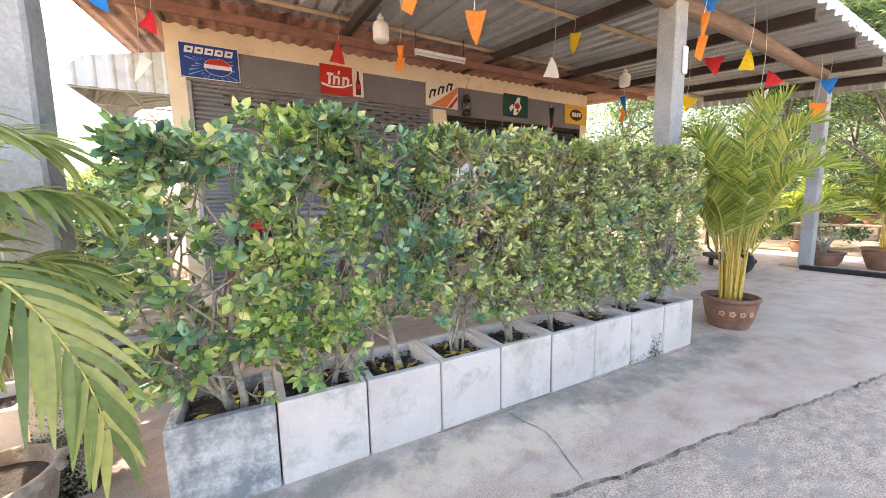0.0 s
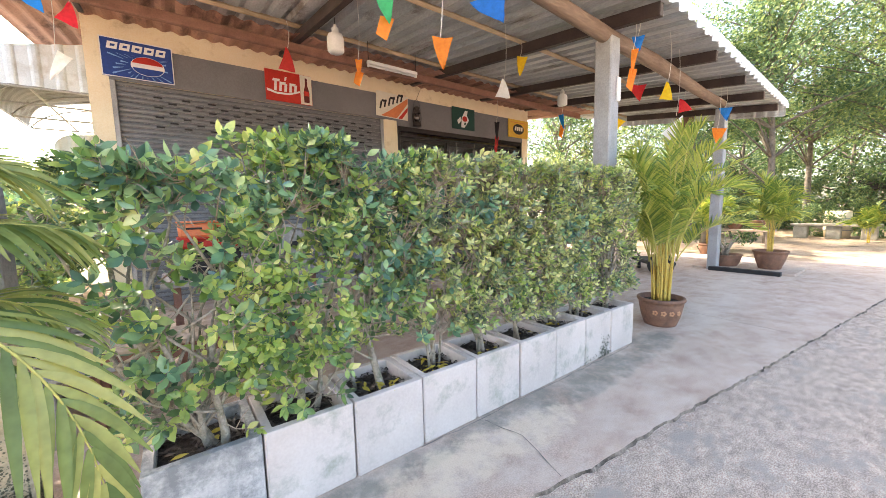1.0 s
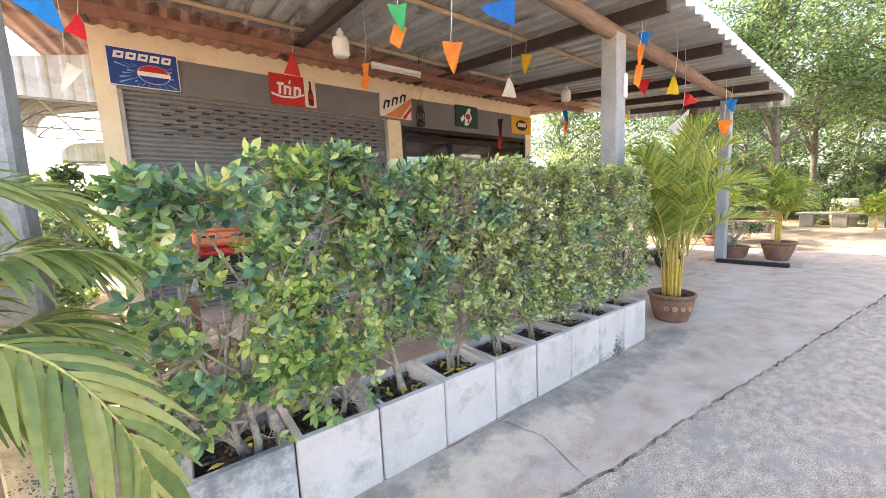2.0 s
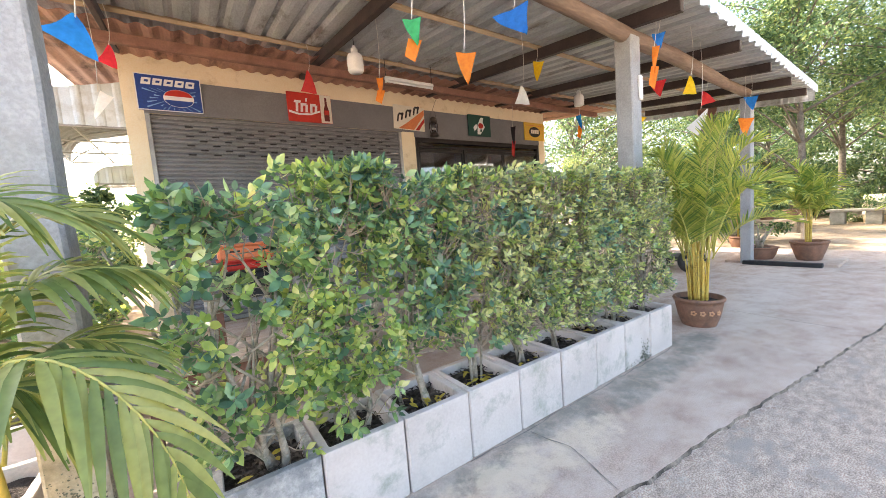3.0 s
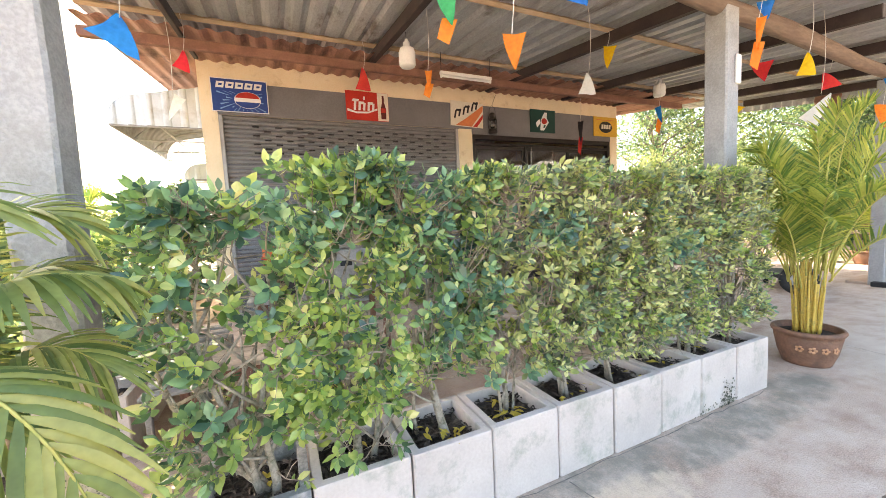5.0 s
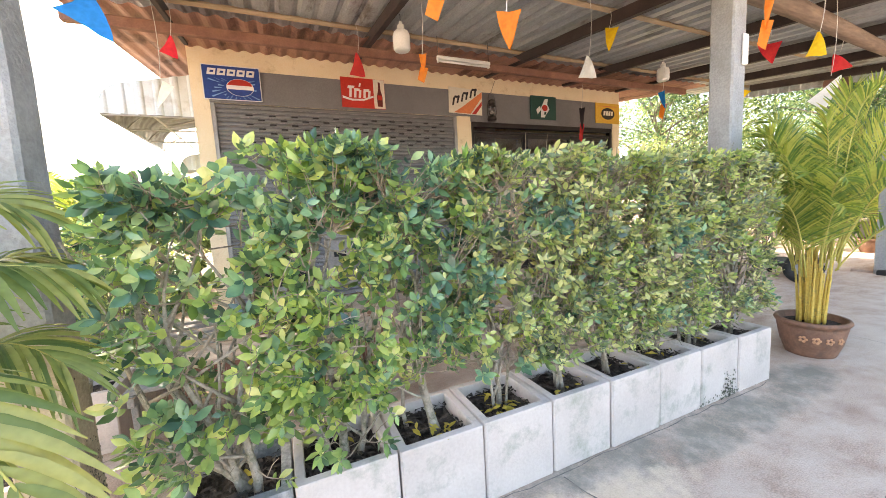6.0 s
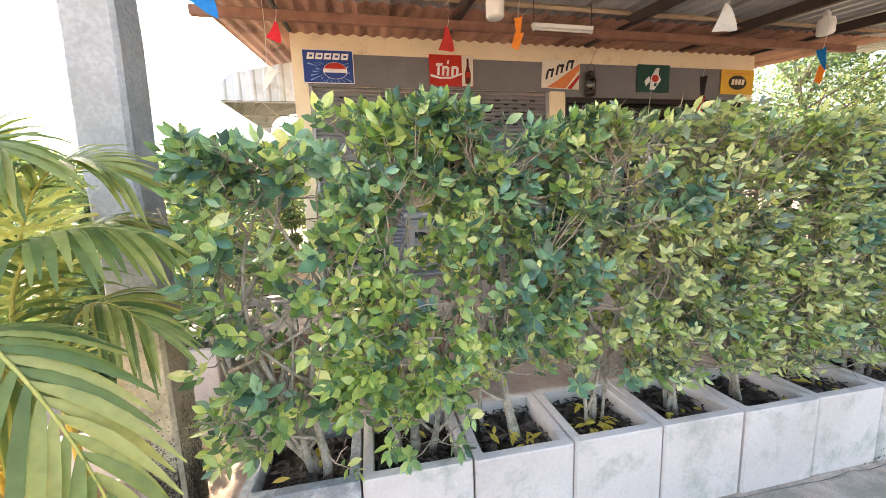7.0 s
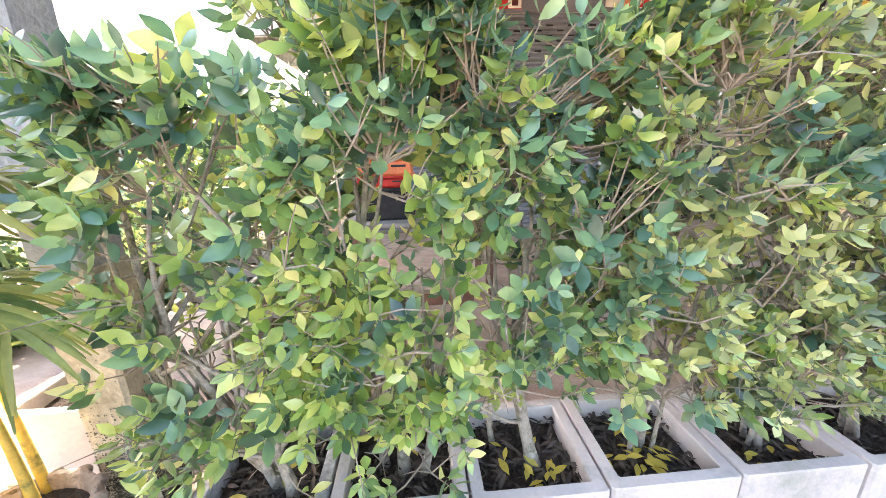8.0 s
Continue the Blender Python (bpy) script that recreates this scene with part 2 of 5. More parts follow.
M_STEEL = mat("dark red-oxide steel", (0.03, 0.021, 0.02), (0.06, 0.04, 0.036), 4.0, 0.65, 0.1, bump=0.1)
M_LOG = mat("brown timber log", (0.155, 0.105, 0.08), (0.28, 0.205, 0.155), 5.0, 0.8, bump=0.4, stretch=(0.15, 1, 1), fine=40)
M_PURLIN = mat("pale raw timber", (0.34, 0.25, 0.16), (0.50, 0.38, 0.26), 6.0, 0.85, bump=0.3, stretch=(0.15, 1, 1))
M_TERRA = mat("brown terracotta", (0.16, 0.08, 0.052), (0.27, 0.14, 0.09), 7.0, 0.7, bump=0.25, stain=(0.15, 0.085, 0.06), stain_amount=0.45, stain_scale=6)
M_TERRA_PALE = mat("pale terracotta relief", (0.45, 0.22, 0.12), (0.55, 0.30, 0.17), 9, 0.7)
M_STONEPOT = mat("grey-brown stone pot", (0.20, 0.15, 0.12), (0.32, 0.26, 0.21), 9, 0.85, bump=0.5, stain=(0.14, 0.10, 0.08), stain_amount=0.4)
M_CANE = mat("yellow palm cane", (0.50, 0.34, 0.06), (0.66, 0.48, 0.12), 9, 0.5, bump=0.15, stain=(0.22, 0.20, 0.06), stain_amount=0.3, stain_scale=9)
M_RACHIS = mat("yellow-green frond rib", (0.36, 0.34, 0.08), (0.50, 0.45, 0.13), 12, 0.5)
M_WHITE = mat("white plastic", (0.72, 0.72, 0.70), (0.80, 0.80, 0.79), 5, 0.4, bump=0)
M_BLACK = mat("black rubber", (0.012, 0.012, 0.013), (0.03, 0.03, 0.03), 12, 0.7)
M_IRON = mat("dark iron", (0.03, 0.025, 0.025), (0.07, 0.06, 0.055), 14, 0.5, 0.6)
M_WOOD = mat("weathered bench wood", (0.30, 0.23, 0.17), (0.46, 0.37, 0.29), 5, 0.85, bump=0.35, stretch=(0.2, 1, 1))
M_REDWOOD = mat("reddish wood", (0.17, 0.08, 0.058), (0.28, 0.145, 0.105), 5, 0.7, bump=0.2)
M_GREYWOOD = mat("silvered slats", (0.24, 0.23, 0.21), (0.36, 0.34, 0.32), 6, 0.85, bump=0.3)
M_ORANGE_BOX = mat("orange plastic", (0.62, 0.16, 0.06), (0.72, 0.22, 0.09), 5, 0.5, bump=0.03)
M_STRAW = mat("string", (0.62, 0.60, 0.56), (0.7, 0.68, 0.64), 20, 0.8, bump=0)
M_INTERIOR = mat("dim interior wall", (0.58, 0.56, 0.55), (0.70, 0.68, 0.67), 2, 0.8)
M_AWNING = mat("pale awning sheet", (0.52, 0.56, 0.57), (0.62, 0.66, 0.67), 3, 0.5, 0.2, bump=0.1, stain=(0.44, 0.44, 0.41), stain_amount=0.4)
# darker copy of the awning sheet: the underside's shade is in its grey
M_AWNING_UNDER = mat("awning sheet darkened for its underside", (0.20, 0.205, 0.21), (0.28, 0.285, 0.29), 3, 0.6, 0.2, bump=0.1, stain=(0.14, 0.13, 0.12), stain_amount=0.4)
M_STONE = mat("mossy stone block", (0.24, 0.22, 0.18), (0.38, 0.36, 0.30), 6, 0.9, bump=0.6)


def paint(name, c, rough=0.45):
    return mat(name, tuple(v * 0.93 for v in c), c, 9, rough, bump=0.02, fine=30)


P_BLUE, P_RED, P_CREAM = paint("blue enamel", (0.015, 0.055, 0.26)), paint("red enamel", (0.50, 0.03, 0.02)), paint("cream enamel", (0.74, 0.70, 0.60))
P_WHITE, P_ORANGE, P_GREEN = paint("white enamel", (0.80, 0.80, 0.80)), paint("orange enamel", (0.65, 0.21, 0.08)), paint("dark green enamel", (0.012, 0.06, 0.05))
P_YELLOW, P_BLACK, P_LBLUE = paint("yellow enamel", (0.68, 0.42, 0.06)), paint("black enamel", (0.02, 0.02, 0.02)), paint("light blue enamel", (0.20, 0.38, 0.68))
P_DARKRED = paint("dark red enamel", (0.12, 0.015, 0.012))


def cloth(name, c):
    return leaf_mat(name, [(0.0, tuple(v * 0.85 for v in c)), (1.0, c)], 0.8, 0.4)


C_ORANGE, C_BLUE, C_GREEN = cloth("orange cloth", (0.80, 0.27, 0.04)), cloth("blue cloth", (0.01, 0.15, 0.55)), cloth("green cloth", (0.05, 0.42, 0.16))
C_YELLOW, C_WHITE, C_RED = cloth("yellow cloth", (0.80, 0.56, 0.03)), cloth("white cloth", (0.75, 0.74, 0.72)), cloth("red cloth", (0.66, 0.06, 0.04))
C_BLACK = cloth("dark cloth", (0.03, 0.025, 0.03))
M_GLASS = bpy.data.materials.new("dark window glass")
M_GLASS.use_nodes = True
g = M_GLASS.node_tree.nodes["Principled BSDF"]
g.inputs["Base Color"].default_value, g.inputs["Roughness"].default_value = (0.55, 0.55, 0.58, 1), 0.03
g.inputs["Transmission Weight"].default_value, g.inputs["IOR"].default_value = 1.0, 1.9


# ---- building blocks ----
def mesh_of(name, bm, material, smooth=False):
    me = bpy.data.meshes.new(name)
    bm.to_mesh(me)
    bm.free()
    for mm in material if isinstance(material, (list, tuple)) else [material]:
        me.materials.append(mm)
    if smooth:
        me.polygons.foreach_set("use_smooth", [True] * len(me.polygons))
    return me


def part(name, bm, material, parent=None, label="", smooth=False):
    ob = new(name, mesh_of(name, bm, material, smooth))
    if parent:
        ob.parent = parent
    if label:
        ob["label"] = label
    return ob


def shared(name, me, m, parent):
    ob = new(name, me)
    ob.parent = parent
    ob.matrix_basis = m
    return ob


def thing(name, label, category, at=(0, 0, 0), group="", rz=0.0):
    e = new(name)
    e.empty_display_size = 0.1
    e.matrix_basis = pose(*at, 0, 0, rz)
    return tagged(e, label, category, group)


def box(x0, y0, z0, x1, y1, z1, bev=0.0, bm=None):
    bm = bm or bmesh.new()
    b2 = bmesh.new()
    bmesh.ops.create_cube(b2, size=1, matrix=Matrix.Translation(((x0 + x1) / 2, (y0 + y1) / 2, (z0 + z1) / 2)) @ Matrix.Diagonal((x1 - x0, y1 - y0, z1 - z0, 1)))
    if bev:
        bmesh.ops.bevel(b2, geom=b2.edges[:], offset=bev, segments=1, affect="EDGES", profile=0.5)
    join(bm, b2)
    return bm


def join(bm, other, m=None):
    vs = [bm.verts.new(m @ v.co if m else v.co) for v in other.verts]
    other.verts.index_update()
    for f in other.faces:
        bm.faces.new([vs[v.index] for v in f.verts])
    other.free()
    return bm


def lathe(profile, n=28, bm=None, squash=1.0):
    bm = bm or bmesh.new()
    rings = []
    for r, z in profile:
        if r < 1e-5:
            rings.append([bm.verts.new((0, 0, z))])
        else:
            rings.append([bm.verts.new((r * math.cos(2 * math.pi * k / n), squash * r * math.sin(2 * math.pi * k / n), z)) for k in range(n)])
    for a, b in zip(rings, rings[1:]):
        for k in range(n):
            q = [a[k % len(a)], a[(k + 1) % len(a)], b[(k + 1) % len(b)], b[k % len(b)]]
            q = list(dict.fromkeys(q))
            if len(q) > 2:
                bm.faces.new(q)
    return bm


def tube(points, radii, n=6, bm=None):
    """A tapered tube along points."""
    bm = bm or bmesh.new()
    pts = [Vector(p) for p in points]
    rings = []
    for i, p in enumerate(pts):
        d = (pts[min(i + 1, len(pts) - 1)] - pts[max(i - 1, 0)]).normalized()
        u = d.cross(Vector((0.31, 0.87, 0.12))).normalized()
        w = d.cross(u)
        r = radii[i] if isinstance(radii, (list, tuple)) else radii
        rings.append([bm.verts.new(p + r * (math.cos(2 * math.pi * k / n) * u + math.sin(2 * math.pi * k / n) * w)) for k in range(n)])
    for a, b in zip(rings, rings[1:]):
        for k in range(n):
            bm.faces.new((a[k], a[(k + 1) % n], b[(k + 1) % n], b[k]))
    bm.faces.new(rings[0][::-1])
    bm.faces.new(rings[-1])
    return bm


def curve3(a, b, c, n=8):
    a, b, c = Vector(a), Vector(b), Vector(c)
    return [(1 - t) ** 2 * a + 2 * t * (1 - t) * b + t * t * c for t in [i / n for i in range(n + 1)]]


def blade():
    """A blunt oval leaf blade, folded a little along its rib and bent at the tip."""
    stations = ((0.15, 0.07), (0.36, 0.17), (0.60, 0.195), (0.84, 0.105))
    vs, fs = [(0, 0, 0)], []
    for x, w in stations:
        z = 0.03 - 0.10 * x * x
        vs += [(x, w, z + 0.22 * w), (x, 0, z), (x, -w, z + 0.22 * w)]
    vs.append((1.03, 0, -0.085))
    fs += [(0, 2, 1), (0, 3, 2)]
    for k in range(3):
        a = 1 + 3 * k
        fs += [(a, a + 1, a + 4, a + 3), (a + 1, a + 2, a + 5, a + 4)]
    return np.array(vs, float), fs + [(10, 11, 13), (11, 12, 13)]


LEAF_V, LEAF_F = blade()
LEAF_SMALL_V = np.array([(0, 0, 0), (0.5, 0.22, 0.05), (1, 0, -0.05), (0.5, -0.22, 0.05)])
LEAF_SMALL_F = [(0, 1, 2), (0, 2, 3)]


def leaves_mesh(name, places, material, small=False, width=1.0):
    """places: rows of position, direction, side, length; all leaves in one mesh."""
    V, F = (LEAF_SMALL_V, LEAF_SMALL_F) if small else (LEAF_V, LEAF_F)
    P = np.array([p[0] for p in places]); D = np.array([p[1] for p in places]); S = np.array([p[2] for p in places]); s = np.array([p[3] for p in places])
    D = D / np.linalg.norm(D, axis=1)[:, None]
    S = S - D * (S * D).sum(1)[:, None]
    S = S / np.maximum(np.linalg.norm(S, axis=1)[:, None], 1e-6)
    U = np.cross(D, S)
    co = P[:, None] + s[:, None, None] * (V[None, :, 0:1] * D[:, None] + width * V[None, :, 1:2] * S[:, None] + V[None, :, 2:3] * U[:, None])
    n = len(V)
    me = bpy.data.meshes.new(name)
    faces = [tuple(i * n + k for k in f) for i in range(len(P)) for f in F]
    me.from_pydata(co.reshape(-1, 3).tolist(), [], faces)
    me.materials.append(material)
    me.polygons.foreach_set("use_smooth", [True] * len(me.polygons))
    return me


def leaf_pose(p, d, s, ln):
    d, s = Vector(d).normalized(), Vector(s)
    s = (s - d * s.dot(d)).normalized()
    u = d.cross(s)
    return Matrix(((d.x * ln, s.x * ln, u.x * ln, p[0]), (d.y * ln, s.y * ln, u.y * ln, p[1]), (d.z * ln, s.z * ln, u.z * ln, p[2]), (0, 0, 0, 1)))


rnd = random.Random(7)


# ---- ground, road, slab ----
def kerb_y(x):
    return -0.48 - 0.12 * x


def sheet(name, x0, x1, y0, y1, z, n, material, label, wob=0.0):
    bm = bmesh.new()
    bmesh.ops.create_grid(bm, x_segments=n, y_segments=n, size=1, matrix=Matrix.Translation(((x0 + x1) / 2, (y0 + y1) / 2, z)) @ Matrix.Diagonal(((x1 - x0) / 2, (y1 - y0) / 2, 1, 1)))
    if wob:
        for v in bm.verts:
            v.co.z += wob * noise.noise(v.co * 0.4)
    return tagged(part(name, bm, material), label, name, kind="structure")


sheet("ground", -300, 300, -300, 300, -0.10, 60, M_DIRT, "reddish sandy dirt ground under the trees", 0.02)
# road: concrete apron in front of the slab
bm = bmesh.new()
v = [bm.verts.new(p) for p in ((-12, -9, -0.018), (13, -9, -0.018), (13, kerb_y(13) + 0.03, -0.018), (-12, kerb_y(-12) + 0.03, -0.018))]
bm.faces.new(v)
tagged(part("road", bm, M_ROAD), "broom-finished grey concrete road beside the slab", "road", kind="structure")
# raised slab with a broken front edge
bm = bmesh.new()
top, low = [], []
xs = [-6 + 0.06 * i for i in range(293)]
for x in xs:
    j = 0.016 * noise.noise(Vector((x * 2.3, 0.2, 0))) + 0.022 * noise.noise(Vector((x * 13, 4.2, 0)))
    top.append(bm.verts.new((x, kerb_y(x) + j + 0.012, 0.004 * noise.noise(Vector((x * 3, 7, 0))))))
    low.append(bm.verts.new((x, kerb_y(x) + j * 1.6 - 0.008 - 0.02 * noise.noise(Vector((x * 17, 1, 3))), -0.045)))
back = [bm.verts.new((x, 5.05, 0)) for x in xs]
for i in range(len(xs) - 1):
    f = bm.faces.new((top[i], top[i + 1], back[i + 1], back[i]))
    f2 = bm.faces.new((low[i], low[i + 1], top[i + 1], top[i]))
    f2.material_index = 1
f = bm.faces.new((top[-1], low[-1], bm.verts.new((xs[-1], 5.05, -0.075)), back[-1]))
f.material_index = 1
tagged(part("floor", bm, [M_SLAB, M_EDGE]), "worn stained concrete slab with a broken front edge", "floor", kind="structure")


def crack(points, w=0.012):
    """A shallow dirt-filled crack lying on the slab."""
    bm = bmesh.new()
    pts = []
    for a, b in zip(points, points[1:]):
        for k in range(14):
            t = k / 14
            x, y = a[0] + (b[0] - a[0]) * t, a[1] + (b[1] - a[1]) * t
            pts.append((x + 0.02 * noise.noise(Vector((x * 6, y * 6, 1))), y + 0.03 * noise.noise(Vector((x * 7, y * 7, 5)))))
    row = []
    for i, (x, y) in enumerate(pts):
        q = pts[min(i + 1, len(pts) - 1)]
        o = pts[max(i - 1, 0)]
        d = Vector((q[0] - o[0], q[1] - o[1], 0)).normalized()
        n = Vector((-d.y, d.x, 0)) * w * (0.35 + 0.65 * abs(noise.noise(Vector((x * 9, y * 9, 2)))) * 2)
        c = Vector((x, y, 0.005))
        row.append((bm.verts.new(c - n), bm.verts.new(c + n)))
    for a, b in zip(row, row[1:]):
        bm.faces.new((a[0], b[0], b[1], a[1]))
    tagged(part("floor_crack", bm, M_CRACK), "thin dirt-filled crack across the concrete slab", "crack", kind="structure")


crack([(1.66, -0.04), (1.72, -0.30), (1.62, -0.66)], 0.004)
crack([(5.42, 1.2), (5.28, 0.27), (5.15, -0.96)], 0.0045)
crack([(1.2, -0.02), (2.4, -0.025), (3.72, -0.03)], 0.004)

# crumbs of broken cement lying along the slab's edge
bm = bmesh.new()
rc = random.Random(31)
for _ in range(420):
    x = rc.uniform(0.2, 7.5)
    a = rc.uniform(0.003, 0.011)
    b2 = bmesh.new()
    bmesh.ops.create_icosphere(b2, subdivisions=1, radius=a)
    for v in b2.verts:
        v.co *= rc.uniform(0.6, 1.2)
    join(bm, b2, Matrix.Translation((x, kerb_y(x) - 0.012 - abs(rc.gauss(0, 0.03)), -0.018 + 0.35 * a)) @ Matrix.Diagonal((1.2, 1, 0.7, 1)))
tagged(part("cement_crumbs", bm, M_SLAB), "small crumbs of broken cement along the slab's edge", "rubble", kind="stuff")

# ---- building ----
WY = 5.07
bm = bmesh.new()
for x0, x1, z0, z1 in ((-0.56, -0.34, 0, 4.05), (3.77, 4.08, 0, 4.05), (7.98, 8.20, 0, 4.05), (-0.34, 3.77, 3.20, 4.05), (4.08, 7.98, 3.12, 4.05)):
    box(x0, WY, z0, x1, WY + 0.18, z1, 0, bm)
tagged(part("wall_front", bm, M_CREAM), "cream-painted shop front wall with a shutter and a glass door", "wall", kind="structure")
bm = box(-0.56, WY + 0.18, 0, -0.40, 10.5, 4.6)
tagged(part("wall_west", bm, M_CREAM), "plain cream side wall of the shop", "wall", kind="structure")
bm = box(8.04, WY + 0.18, 0, 8.20, 10.5, 4.6)
tagged(part("wall_east", bm, M_CREAM), "plain cream side wall of the shop", "wall", kind="structure")
bm = box(-0.40, 10.34, 0, 8.04, 10.5, 4.6)
tagged(part("wall_north", bm, M_INTERIOR), "dim back wall inside the shop", "wall", kind="structure")
bm = box(-0.40, WY + 0.18, -0.02, 8.04, 10.34, 0.02)
tagged(part("floor_inside", bm, M_INTERIOR), "dim concrete floor inside the shop", "floor", kind="structure")
bm = box(-0.34, WY - 0.014, 3.19, 3.78, WY - 0.001, 3.68, 0, box(3.78, WY - 0.014, 3.20, 4.07, WY - 0.001, 3.68, 0, box(4.07, WY - 0.014, 3.105, 7.96, WY - 0.001, 3.68)))
tagged(part("trim_band", bm, M_GREY), "dark grey painted band above the shop openings", "wall band", kind="structure")

# roller shutter: interlocking slats, vent slots, side tracks
sh = thing("roller_shutter", "closed grey steel roller shutter with vent slots", "shutter", (0, 0, 0))
bm = bmesh.new()
prof = [(0.0, 0.0), (-0.010, 0.012), (-0.012, 0.03), (-0.004, 0.055), (0.0, 0.066)]
for (ya, za), (yb, zb) in zip(prof, prof[1:]):
    a = [bm.verts.new((x, y, z)) for x, y, z in ((0, ya, za), (4.05, ya, za), (4.05, yb, zb), (0, yb, zb))]
    bm.faces.new(a)
slat = mesh_of("slat", bm, M_SHUTTER)
for i in range(47):
    shared("slat", slat, pose(-0.29, WY + 0.06, 0.06 + i * 0.0685), sh)
# slots are raised near-black blocks; the openings' inner shade is their colour
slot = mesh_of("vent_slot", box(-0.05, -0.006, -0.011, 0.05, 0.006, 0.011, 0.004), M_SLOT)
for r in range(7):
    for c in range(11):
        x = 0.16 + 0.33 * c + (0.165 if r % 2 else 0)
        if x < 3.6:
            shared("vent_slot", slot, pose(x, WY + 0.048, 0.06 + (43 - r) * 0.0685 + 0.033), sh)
for x in (-0.34, 3.715):
    part("side_track", box(x, WY + 0.01, 0, x + 0.055, WY + 0.08, 3.2, 0.004), M_TRACK, sh)
part("bottom_bar", box(-0.29, WY + 0.03, 0.0, 3.72, WY + 0.07, 0.06, 0.006), M_TRACK, sh)

# sliding glass door
dr = thing("sliding_door", "closed dark-framed sliding glass door of the shop", "door")
for n, b in (("door_head", (4.08, WY + 0.02, 3.02, 7.98, WY + 0.14, 3.12)), ("door_jamb", (4.08, WY + 0.02, 0, 4.16, WY + 0.14, 3.02)), ("door_jamb", (7.90, WY + 0.02, 0, 7.98, WY + 0.14, 3.02)),
             ("threshold", (4.16, WY + 0.02, 0.0, 7.90, WY + 0.14, 0.05)), ("transom", (4.16, WY + 0.03, 2.90, 7.90, WY + 0.13, 2.95))):
    part(n, box(*b, 0.006), M_DARKFRAME, dr)
for i in range(3):
    x0, yy = 4.16 + i * 1.2467, WY + (0.035 if i % 2 else 0.075)
    leafp = part("door_leaf", box(x0, yy, 0.05, x0 + 0.07, yy + 0.035, 2.9, 0.004, box(x0 + 1.20, yy, 0.05, x0 + 1.27, yy + 0.035, 2.9, 0.004, box(x0 + 0.07, yy, 0.05, x0 + 1.20, yy + 0.035, 0.14, 0.004, box(x0 + 0.07, yy, 2.82, x0 + 1.20, yy + 0.035, 2.9, 0.004)))), M_DARKFRAME, dr)
    p = part("pane", box(x0 + 0.07, yy + 0.012, 0.14, x0 + 1.20, yy + 0.018, 2.82), M_GLASS, leafp, "dark reflecting glass pane")
    p.visible_shadow = False


# ---- roofs ----
def corrugated(name, x0, x1, ya, za, yb, zb, pitch, amp, material, label, skew=0.0, kind="structure", flat=False, thick=0.004):
    """Sheets whose ribs run along y from (ya, za) to (yb, zb)."""
    bm = bmesh.new()
    n = int((x1 - x0) / pitch * 6)
    up, dn = [], []
    for i in range(n + 1):
        x = x0 + (x1 - x0) * i / n
        ph = (x / pitch) % 1.0
        h = amp * (max(0.0, min(1.0, 2.2 - abs(ph - 0.5) * 9)) if flat else 0.5 + 0.5 * math.cos(2 * math.pi * ph))
        r = []
        for y, z in ((ya + skew * x, za), (yb, zb)):
            r += [bm.verts.new((x, y, z + h)), bm.verts.new((x, y, z + h + thick))]
        up.append(r)
    for a, b in zip(up, up[1:]):
        bm.faces.new((a[0], a[2], b[2], b[0]))
        bm.faces.new((a[1], b[1], b[3], a[3]))
        bm.faces.new((a[0], b[0], b[1], a[1]))
        bm.faces.new((a[2], a[3], b[3], b[2]))
    return tagged(part(name, bm, material), label, "roof", kind=kind)


def rz(y):
    """Underside of the canopy rafters."""
    return 3.25 + 0.133 * y


def eave(x):
    return -0.11 + 0.042 * x


corrugated("roof_canopy", -1.45, 11.0, -0.11, rz(0) + 0.19, 5.0, rz(5.0) + 0.19, 0.25, 0.048, M_SHEET, "weathered grey corrugated zinc canopy roof", 0.042, flat=True)
corrugated("roof_shop", -1.45, 9.4, 3.72, 3.776, 11.0, 4.715, 0.20, 0.035, M_RED_SHEET, "rust-red corrugated roof of the shop", 0)
# scalloped flashing along the front eave
bm = bmesh.new()
for i in range(270):
    x = -1.45 + i * 12.45 / 270
    u = (i % 6) / 6
    e = eave(x)
    d = 0.028 * math.sin(math.pi * u)
    bm.verts.new((x, e - 0.02 - 0.012 * math.cos(2 * math.pi * u), rz(e) + 0.27))
    bm.verts.new((x, e - 0.075 - 0.012 * math.cos(2 * math.pi * u), rz(e) + 0.20))
    bm.verts.new((x, e - 0.085 - 0.02 * math.cos(2 * math.pi * u), rz(e) + 0.075 - d))
bm.verts.ensure_lookup_table()
for i in range(269):
    for k in range(2):
        bm.faces.new([bm.verts[j] for j in (i * 3 + k, i * 3 + 3 + k, i * 3 + 4 + k, i * 3 + 1 + k)])
tagged(part("trim_eave", bm, M_TRIM), "white scalloped metal flashing along the canopy eave", "flashing", kind="structure")
# hanging end fascia of ribbed sheet
bm = bmesh.new()
for i in range(140):
    y = 0.30 + i * 3.9 / 139
    h = 0.02 * max(0.0, min(1.0, 2.2 - abs((y / 0.19) % 1.0 - 0.5) * 9))
    bm.verts.new((10.98 - h, y, rz(y) - 0.10))
    bm.verts.new((10.98 - h, y, rz(y) + 0.24))
bm.verts.ensure_lookup_table()
for i in range(139):
    bm.faces.new([bm.verts[j] for j in (i * 2, i * 2 + 2, i * 2 + 3, i * 2 + 1)])
tagged(part("trim_fascia", bm, M_SHEET), "grey ribbed sheet hanging at the canopy's end", "fascia", kind="structure")

